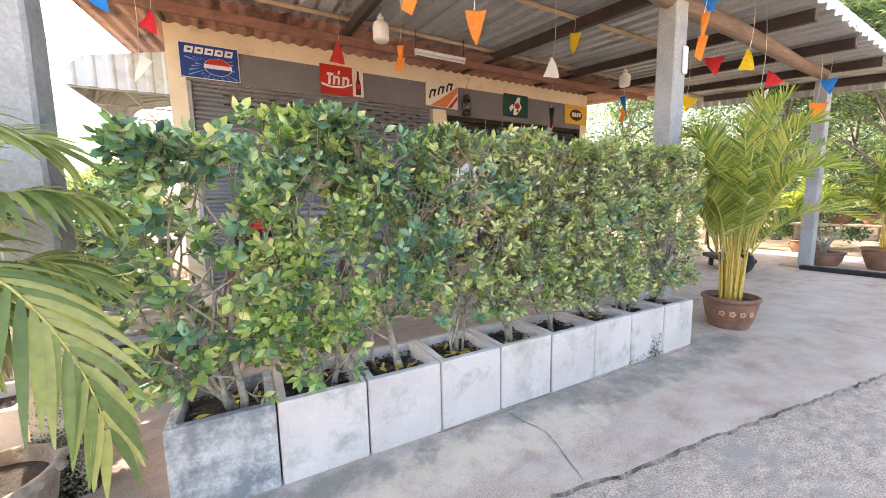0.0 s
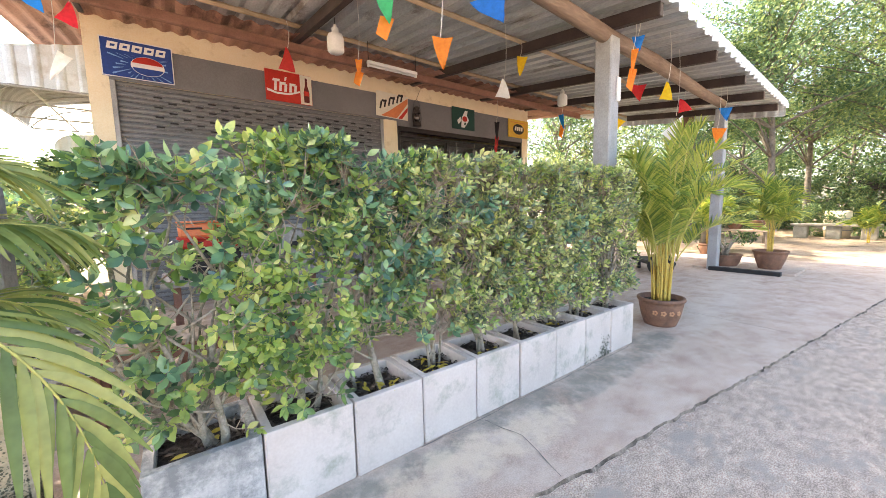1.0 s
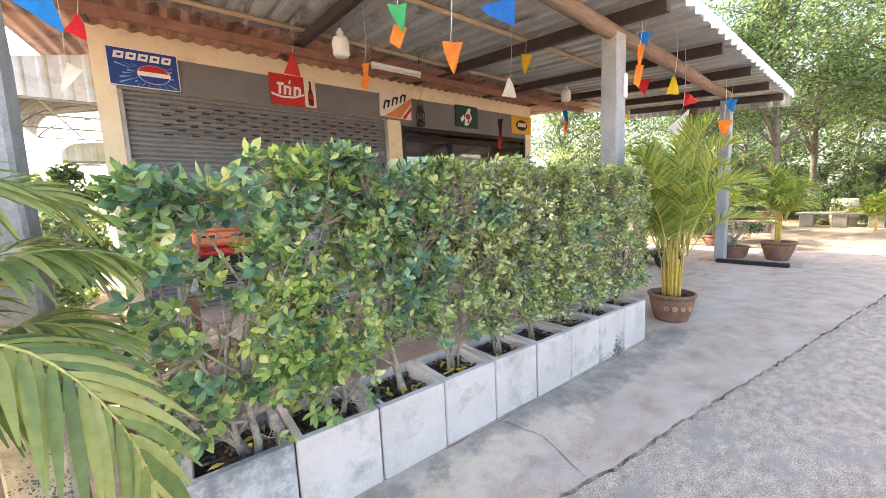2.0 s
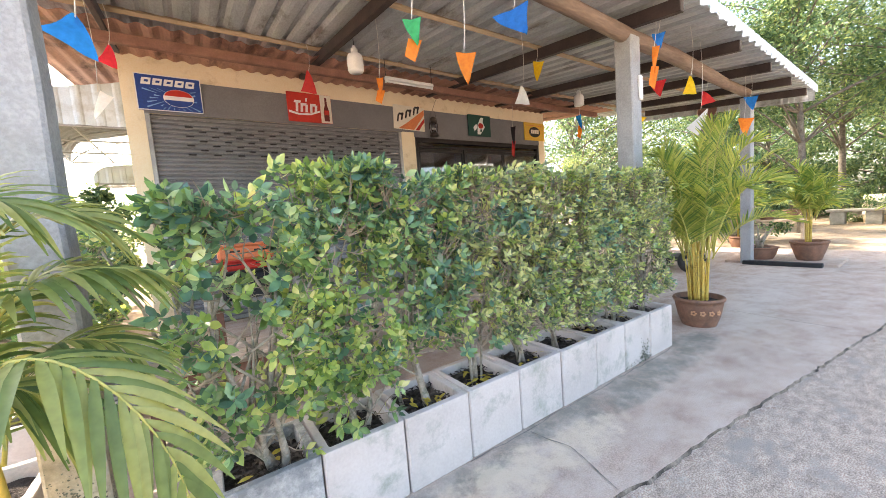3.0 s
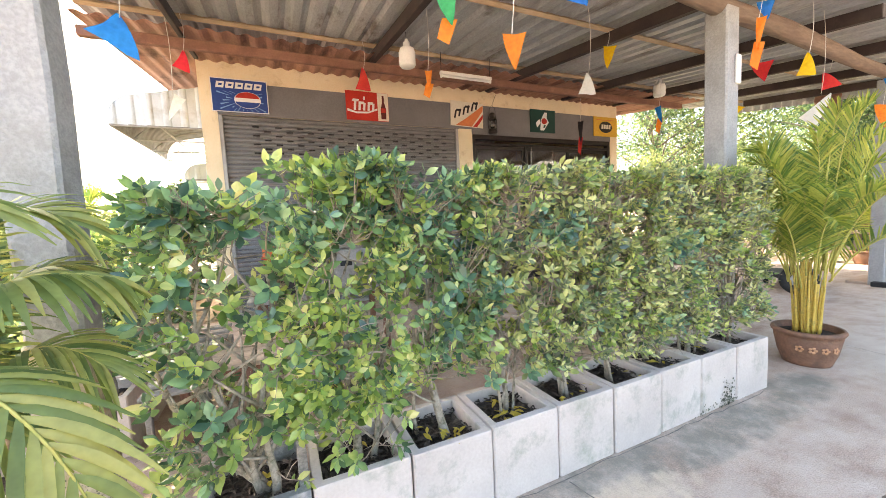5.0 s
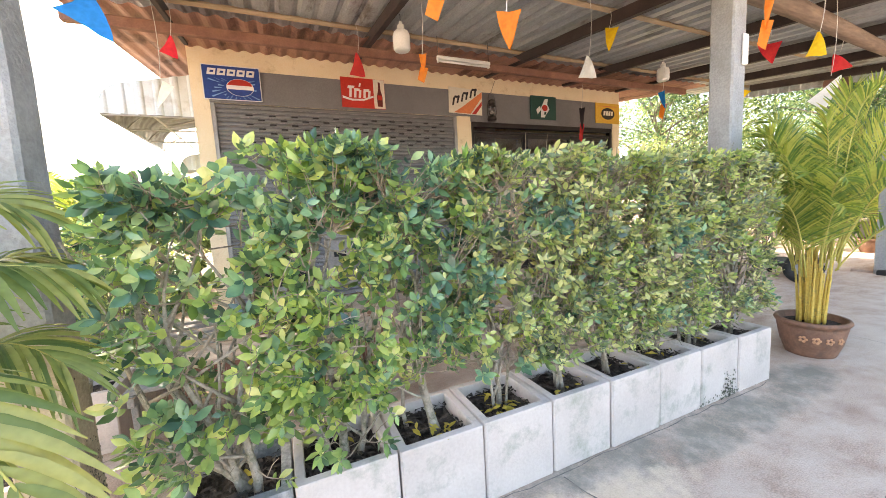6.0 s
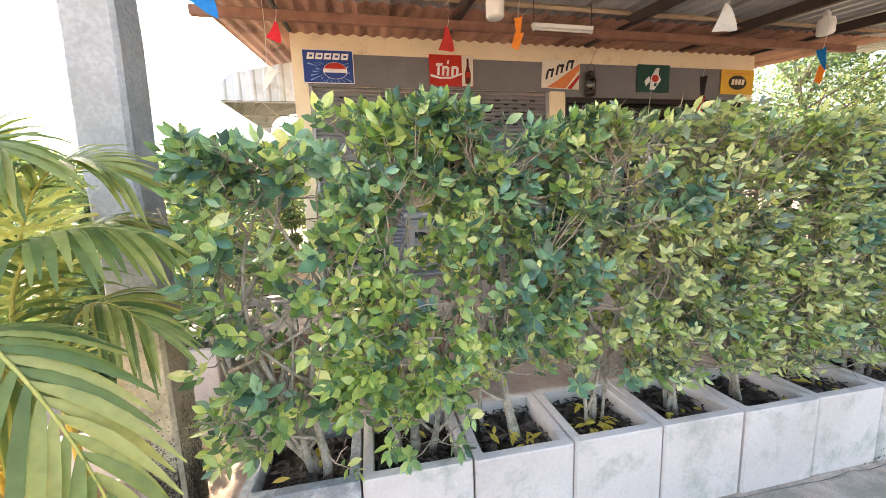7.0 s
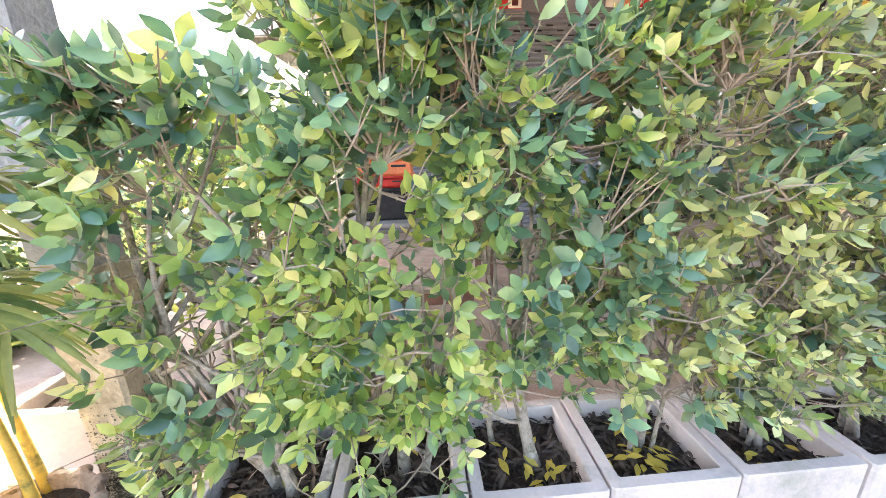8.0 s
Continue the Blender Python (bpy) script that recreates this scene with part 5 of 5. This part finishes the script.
# ribs as four guide points each; leaflets, their length, droop and width, and the way the frond faces
NEAR_FRONDS = [
    ((-0.54, 0.02, 0.72), (-0.42, -0.34, 1.42), (-0.06, -0.44, 1.14), (-0.02, -0.41, 0.66), 23, 0.21, 0.50, 0.024, (0.15, -0.85, 0.5)),
    ((-0.55, 0.08, 0.80), (-0.48, -0.06, 1.28), (-0.30, -0.10, 1.38), (-0.09, -0.10, 1.31), 26, 0.19, 0.75, 0.024, (0, -0.3, 1)),
    ((-0.58, 0.12, 0.85), (-0.54, 0.08, 1.35), (-0.40, 0.06, 1.60), (-0.20, 0.02, 1.48), 30, 0.23, 0.45, 0.018, (0, -0.5, 1)),
    ((-0.60, 0.10, 0.85), (-0.58, 0.0, 1.35), (-0.48, -0.08, 1.62), (-0.32, -0.14, 1.52), 30, 0.25, 0.45, 0.018, (0, -0.5, 1)),
    ((-0.52, 0.15, 0.72), (-0.46, 0.10, 1.05), (-0.32, 0.04, 1.20), (-0.14, -0.04, 1.04), 32, 0.22, 0.55, 0.013, (0.1, -0.4, 1)),
    ((-0.56, 0.04, 0.70), (-0.52, -0.14, 1.05), (-0.40, -0.22, 1.16), (-0.26, -0.26, 0.98), 28, 0.22, 0.50, 0.016, (0.1, -0.5, 1)),
    ((-0.55, 0.14, 0.80), (-0.50, 0.12, 1.20), (-0.38, 0.16, 1.42), (-0.22, 0.20, 1.30), 26, 0.22, 0.60, 0.018, (0, -0.3, 1)),
    ((-0.60, 0.02, 0.80), (-0.66, -0.18, 1.30), (-0.80, -0.32, 1.55), (-1.05, -0.42, 1.45), 26, 0.28, 0.60, 0.020, (0, 0, 1)),
    ((-0.65, 0.14, 0.80), (-0.80, 0.16, 1.35), (-1.05, 0.20, 1.60), (-1.30, 0.25, 1.35), 26, 0.28, 0.60, 0.020, (0, 0, 1)),
    ((-0.62, 0.04, 0.62), (-0.75, -0.20, 1.00), (-0.95, -0.40, 1.00), (-1.10, -0.50, 0.55), 24, 0.26, 0.60, 0.022, (0, 0, 1)),
    ((-0.55, 0.18, 0.80), (-0.52, 0.25, 1.25), (-0.60, 0.35, 1.55), (-0.75, 0.50, 1.50), 24, 0.24, 0.60, 0.018, (0, 0, 1)),
]
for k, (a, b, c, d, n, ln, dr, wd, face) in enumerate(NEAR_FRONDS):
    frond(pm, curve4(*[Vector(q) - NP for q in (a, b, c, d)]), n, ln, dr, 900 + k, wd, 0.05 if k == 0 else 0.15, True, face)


# ---- behind the hedge ----
t = thing("bench", "weathered wooden bench with reddish legs behind the hedge", "bench", (0.35, 1.55, 0))
for k in range(3):
    part("seat_board", box(-0.75, -0.20 + k * 0.135, 0.47, 0.75, -0.075 + k * 0.135, 0.505, 0.005), M_WOOD, t)
part("apron", box(-0.70, -0.18, 0.38, 0.70, -0.155, 0.465, 0.004), M_REDWOOD, t)
for x in (-0.66, 0.62):
    for y in (-0.15, 0.15):
        part("leg", box(x, y - 0.025, 0, x + 0.05, y + 0.025, 0.468, 0.005), M_REDWOOD, t)
t = thing("table", "dark wooden table under the canopy", "table", (0.75, 2.6, 0))
part("tabletop", box(-0.7, -0.4, 0.72, 0.7, 0.4, 0.76, 0.006), M_GREYWOOD, t)
for x in (-0.62, 0.56):
    for y in (-0.34, 0.28):
        part("leg", box(x, y, 0, x + 0.06, y + 0.06, 0.72, 0.005), M_REDWOOD, t)


def crate(at, material, label, h):
    t = thing("crate", label, "crate", at, group="crates on the table")
    part("body", box(-0.24, -0.16, 0, 0.24, 0.16, h * 0.9, 0.02), material, t)
    part("rim", box(-0.255, -0.175, h * 0.9, 0.255, 0.175, h, 0.012), material, t)
    # handle openings as raised black blocks, their inner shade given by the colour
    for x in (-0.12, 0.12):
        part("handle_slot", box(x - 0.06, -0.168, h * 0.5, x + 0.06, -0.158, h * 0.62, 0.002), M_BLACK, t)


crate((0.45, 2.5, 0.76), M_BLACK, "black plastic crate at the bottom of a stack", 0.28)
crate((0.45, 2.5, 1.04), P_RED, "red plastic crate in a stack", 0.10)
crate((0.45, 2.5, 1.14), M_ORANGE_BOX, "orange plastic crate on top of a stack", 0.15)
crate((1.10, 2.55, 0.76), M_GREYWOOD, "pale grey crate on the table", 0.46)
t = thing("slatted_rack", "silvered slatted wooden rack beside the planters", "rack", (-0.28, 1.9, 0))
for k in range(9):
    part("slat", box(-0.22, -0.62 + k * 0.15, 0.40 + 0.012 * k, 0.16, -0.53 + k * 0.15, 0.425 + 0.012 * k, 0.004), M_GREYWOOD, t)
for x in (-0.2, 0.12):
    part("rail", box(x, -0.64, 0.33, x + 0.035, 0.72, 0.398, 0.004), M_GREYWOOD, t)
    for y in (-0.6, 0.65):
        part("leg", box(x, y, 0, x + 0.035, y + 0.04, 0.33, 0.004), M_GREYWOOD, t)
# low cart with a wheel behind the potted palm
t = thing("hand_cart", "low black hand cart with a round wheel", "cart", (7.85, 1.45, 0), "", 230)
part("bed", box(-0.75, -0.2, 0.16, 0.25, 0.2, 0.24, 0.02), M_BLACK, t)
wheel = part("wheel", lathe([(0.10, -0.045), (0.20, -0.05), (0.225, -0.02), (0.225, 0.02), (0.20, 0.05), (0.10, 0.045), (0.10, -0.045)], 28), M_BLACK, t, smooth=True)
wheel.matrix_basis = pose(0.40, -0.18, 0.225, 90, 0, 60)
part("hub", lathe([(0, -0.03), (0.10, -0.03), (0.10, 0.03), (0, 0.03)], 16), M_TRACK, wheel)
part("push_bar", tube([(-0.7, 0, 0.2), (-0.95, 0, 0.30), (-1.05, 0, 0.6)], 0.02, 8), M_IRON, t)
for y in (-0.12, 0.12):
    part("foot", box(-0.6, y - 0.03, 0, -0.52, y + 0.03, 0.16, 0.01), M_BLACK, t)


# ---- trees and shrubs around ----
def tree(at, h, crown_r, crown_z, seed, n, leaf, material, label, trunk=0.14, clumps=44, flat=0.8, name="tree", group="trees around the yard", hang=0.0):
    r = random.Random(seed)
    t = thing(name, label, name, at, group)
    lean = (r.uniform(-0.5, 0.5), r.uniform(-0.5, 0.5))
    pts = [Vector((lean[0] * f * f + 0.08 * math.sin(4 * f + seed), lean[1] * f * f, h * 0.75 * f - 0.1)) for f in [k / 7 for k in range(8)]]
    part("trunk", tube(pts, [trunk * (1 - 0.72 * k / 7) for k in range(8)], 9), M_TREEBARK, t, smooth=True)
    rows = []
    for c in range(clumps):
        a, q = r.uniform(0, 6.28), r.random() ** 0.5
        zc = r.uniform(-1, 1)
        cen = Vector((lean[0] + crown_r * q * math.cos(a) * math.sqrt(max(0.1, 1 - 0.7 * zc * zc)), lean[1] + crown_r * q * math.sin(a) * math.sqrt(max(0.1, 1 - 0.7 * zc * zc)), crown_z + zc * (h - crown_z) * flat))
        k = min(7, max(2, int(7 * (cen.z - 0.8) / (h * 0.75))))
        part("limb", tube(curve3(pts[k], (pts[k] + cen) / 2 + Vector((0, 0, 0.2)), cen, 4), [trunk * 0.32 * (1 - 0.8 * i / 4) for i in range(5)], 5), M_TREEBARK, t, smooth=True)
        cr = crown_r * r.uniform(0.15, 0.34)
        for _ in range(n // clumps):
            v = Vector((r.gauss(0, 1), r.gauss(0, 1), r.gauss(0, 0.75)))
            v = v.normalized() * cr * (r.random() ** 0.45)
            d = Vector((v.x + r.gauss(0, .3), v.y + r.gauss(0, .3), 0.3 * v.z - 0.25 - hang + r.gauss(0, .3)))
            if d.length < 0.05:
                d = Vector((1, 0, 0))
            rows.append((tuple(cen + v), tuple(d), (r.gauss(0, 1), r.gauss(0, 1), r.gauss(0, .35)), leaf * r.uniform(0.7, 1.3)))
    f = new("crown", leaves_mesh("crown", rows, material, True, 1.25))
    f.parent, f["kind"] = t, "stuff"


TREES = [
    ((18.0, -4.2, -0.1), 10.5, 3.8, 6.4, 20000, 0.12, M_TREE_PALE), ((17.0, 1.6, -0.1), 9.5, 3.2, 6.2, 16000, 0.12, M_TREE),
    ((15.5, 3.6, -0.1), 8.0, 3.0, 5.8, 17000, 0.11, M_TREE), ((20.2, -1.3, -0.1), 10.0, 4.2, 6.9, 22000, 0.115, M_TREE_PALE), ((21.5, -6.5, -0.1), 9.8, 4.6, 5.4, 20000, 0.12, M_TREE_PALE),
    ((21.5, 1.3, -0.1), 9.2, 3.4, 6.4, 16000, 0.12, M_TREE), ((26.0, -2.5, -0.1), 10.0, 4.4, 6.6, 16000, 0.14, M_TREE_PALE), ((25.0, 4.5, -0.1), 9.0, 4.0, 5.0, 14000, 0.14, M_TREE),
    ((15.0, 8.5, -0.1), 7.5, 3.0, 4.6, 14000, 0.12, M_TREE), ((26.0, -9.0, -0.1), 9.5, 4.5, 5.2, 14000, 0.15, M_TREE), ((19.0, 10.0, -0.1), 8.0, 3.6, 4.6, 12000, 0.14, M_TREE_PALE),
    ((31.0, 1.0, -0.1), 9.0, 5.0, 4.2, 14000, 0.18, M_TREE), ((32.0, -6.0, -0.1), 9.0, 5.0, 4.2, 14000, 0.18, M_TREE), ((30.0, 8.0, -0.1), 9.0, 5.0, 4.2, 12000, 0.18, M_TREE), ((33.0, -14.0, -0.1), 9.0, 5.5, 4.2, 12000, 0.2, M_TREE),
]
TREES += [((38.0 + 2 * math.sin(k), -24 + 8 * k, -0.1), 9.0, 5.5, 4.0, 9000, 0.26, M_TREE) for k in range(6)]
for k, (at, h, cr, cz, n, lf, m_) in enumerate(TREES):
    tree(at, h, cr, cz, 300 + k, n, lf, m_, "leafy shade tree with a slender trunk in the yard" if m_ is M_TREE else "tall tree with pale yellow-green foliage in the yard")


def shrub(at, r_, h, seed, n, leaf, material, label):
    tree(at, h, r_, h * 0.45, seed, n, leaf, material, label, 0.04, 16, 1.0, "shrub", "shrubs around the yard")


for k, (x, y, r_, h, m_) in enumerate([(12.6, 4.2, 1.1, 2.6, M_TREE_PALE), (11.2, 6.0, 1.2, 3.0, M_TREE_PALE), (13.6, 2.6, 0.9, 1.9, M_TREE), (14.5, 6.0, 1.4, 3.0, M_TREE), (10.2, 7.8, 1.2, 3.2, M_TREE_PALE),
                                       (18.5, 3.0, 1.2, 1.8, M_TREE), (22.0, 0.5, 1.4, 1.9, M_TREE), (22.5, -2.8, 1.5, 1.7, M_TREE), (24.0, -6.0, 1.8, 2.2, M_TREE), (21.0, 4.6, 1.5, 2.2, M_TREE), (27.0, 2.5, 2.6, 4.0, M_TREE), (28.5, -1.5, 2.8, 4.2, M_TREE), (28.0, -5.5, 2.8, 4.0, M_TREE), (27.0, -10.0, 2.8, 4.0, M_TREE), (27.0, 6.0, 2.8, 4.0, M_TREE), (24.0, 8.5, 2.6, 3.6, M_TREE), (19.0, 6.0, 2.0, 3.0, M_TREE), (25.5, -14.0, 2.8, 4.0, M_TREE), (33.0, -3.5, 3.2, 4.2, M_TREE), (33.5, 1.0, 3.2, 4.2, M_TREE), (32.5, -8.5, 3.2, 4.2, M_TREE), (23.6, -7.6, 2.1, 2.8, M_TREE), (32.5, 5.0, 3.2, 4.4, M_TREE), (17.0, 4.8, 1.5, 2.4, M_TREE)]):
    shrub((x, y, -0.1), r_, h, 400 + k, 6000 if r_ < 2 else 9000, 0.085 if r_ < 2 else 0.15, m_, "bushy green shrub at the yard's edge")
for k, (x, y, r_, h, m_) in enumerate([(-1.8, 3.4, 0.75, 2.0, M_TREE), (-2.7, 4.8, 0.9, 2.1, M_TREE_PALE), (-1.7, 2.2, 0.6, 1.75, M_TREE), (-3.4, 3.4, 0.9, 1.9, M_TREE), (-2.4, 7.5, 1.0, 2.1, M_TREE_PALE), (-4.6, 6.5, 1.2, 2.1, M_TREE), (-2.7, 1.6, 0.7, 1.6, M_TREE), (-1.7, 5.9, 0.8, 2.4, M_TREE), (-1.35, 8.0, 0.7, 2.3, M_TREE_PALE), (-3.3, 8.6, 1.3, 2.3, M_TREE), (-6.0, 9.0, 1.6, 2.6, M_TREE), (-1.8, 10.5, 1.2, 2.4, M_TREE), (-4.6, 12.5, 1.9, 2.9, M_TREE_PALE), (-8.5, 7.0, 1.8, 2.6, M_TREE)]):
    shrub((x, y, -0.1), r_, h, 450 + k, 7000, 0.085, m_, "leafy garden shrub beyond the cement column")
pot("flower_pot", (-1.9, 4.3, 0), 0.25, 0.3, M_TERRA, "terracotta pot with a palm beside the shop")
areca((-1.9, 4.3, 0), 0.25, 21, 12, 0.7, 0.14, 18, 1.1, 0.3, "yellow-green areca palm in a pot beside the shop", 18, 0.35, 0.026)
pot("flower_pot", (12.2, 1.9, -0.1), 0.27, 0.34, M_TERRA, "terracotta pot with a palm in the yard")
areca((12.2, 1.9, -0.1), 0.3, 22, 12, 0.6, 0.14, 18, 1.0, 0.3, "yellow-green areca palm in a pot in the yard", 18, 0.35, 0.03)
areca((19.0, -0.6, -0.1), 0.0, 23, 8, 0.4, 0.14, 16, 1.0, 0.3, "low bright palm growing by the stone seats", 16, 0.35, 0.035)

# stone seats, barrel, ledge with pots and a thatched shelter under the trees
for x, y, w in ((20.4, 0.35, 2.4), (22.0, -3.4, 1.8)):
    t = thing("stone_bench", "low weathered stone bench under the trees", "bench", (x, y, -0.1), "stone benches under the trees")
    part("seat", box(-0.25, -w / 2, 0.48, 0.25, w / 2, 0.58, 0.02), M_STONE, t)
    for y_ in (-w / 2 + 0.3, 0, w / 2 - 0.3):
        part("block", box(-0.2, y_ - 0.2, 0, 0.2, y_ + 0.2, 0.48, 0.02), M_STONE, t)
t = thing("barrel", "cream-painted barrel behind the stone bench", "barrel", (21.3, 0.35, -0.1))
part("body", lathe([(0, 0), (0.36, 0), (0.40, 0.35), (0.40, 0.7), (0.36, 1.05), (0.33, 1.05), (0.33, 1.0), (0, 1.0)], 24), M_CREAM, t, smooth=True)
for z in (0.3, 0.75):
    part("hoop", lathe([(0.402, z - 0.02), (0.415, z - 0.015), (0.415, z + 0.015), (0.402, z + 0.02)], 24), M_TRACK, t)
t = thing("plant_ledge", "low wooden ledge holding terracotta pots", "ledge", (13.6, 1.7, -0.1))
part("board", box(-0.25, -0.9, 0.62, 0.25, 0.9, 0.68, 0.008), M_WOOD, t)
for y_ in (-0.8, 0.74):
    part("leg", box(-0.2, y_, 0, 0.2, y_ + 0.06, 0.62, 0.005), M_WOOD, t)
for k, y_ in enumerate((1.15, 1.7, 2.25)):
    pot("flower_pot", (13.6, y_, 0.58), 0.21, 0.26, M_TERRA, "small terracotta pot on the wooden ledge", 0.66)
    shrub((13.6, y_, 0.72), 0.34, 0.75, 470 + k, 500, 0.07, M_TREE_PALE, "small leafy potted plant on the ledge")
t = thing("garden_shelter", "small open shelter with a dark shingled roof", "shelter", (29.5, -1.2, -0.1))
for x_ in (-1.1, 1.1):
    for y_ in (-1.3, 1.3):
        part("post", tube([(x_, y_, 0), (x_, y_, 2.1)], 0.06, 8), M_LOG, t)
bm = bmesh.new()
v = [bm.verts.new(p) for p in ((-1.5, -1.8, 2.0), (1.5, -1.8, 2.0), (1.5, 1.8, 2.0), (-1.5, 1.8, 2.0), (0, -1.5, 2.85), (0, 1.5, 2.85))]
for f in ((0, 1, 4), (1, 2, 5, 4), (2, 3, 5), (3, 0, 4, 5)):
    bm.faces.new([v[k] for k in f])
part("roof", bm, M_STEEL, t)
part("table", box(-0.6, -0.8, 0.7, 0.6, 0.8, 0.78, 0.01, box(-0.2, -0.2, 0, 0.2, 0.2, 0.7, 0.01)), M_STONE, t)
t = thing("tarpaulin", "blue plastic tarpaulin hung between trees", "tarpaulin", (24.2, -3.4, 1.7))
bm = bmesh.new()
g = [[bm.verts.new((0.25 * math.sin(i * 1.1 + k), -0.9 + 0.3 * i, 0.35 - 0.2 * k - 0.12 * math.sin(math.pi * i / 6))) for i in range(7)] for k in range(4)]
for k in range(3):
    for i in range(6):
        bm.faces.new((g[k][i], g[k][i + 1], g[k + 1][i + 1], g[k + 1][i]))
part("sheet", bm, C_BLUE, t, smooth=True)
for y_ in (-0.9, 0.9):
    part("pole", tube([(0, y_, -1.8), (0, y_, 0.4)], 0.03, 6), M_LOG, t)
# far pale hall beyond the yard
t = thing("hall", "pale distant hall with a low metal roof", "building", (-34, 42, 0))
part("wall", box(-14, 0, -0.2, 14, 9, 4.2), M_WHITE, t)
bm = bmesh.new()
vs = [bm.verts.new(p) for p in ((-15, -1, 4.1), (15, -1, 4.1), (15, 4.5, 6.0), (-15, 4.5, 6.0), (15, 10, 4.1), (-15, 10, 4.1))]
bm.faces.new((vs[0], vs[1], vs[2], vs[3]))
bm.faces.new((vs[3], vs[2], vs[4], vs[5]))
part("roof", bm, M_AWNING, t)
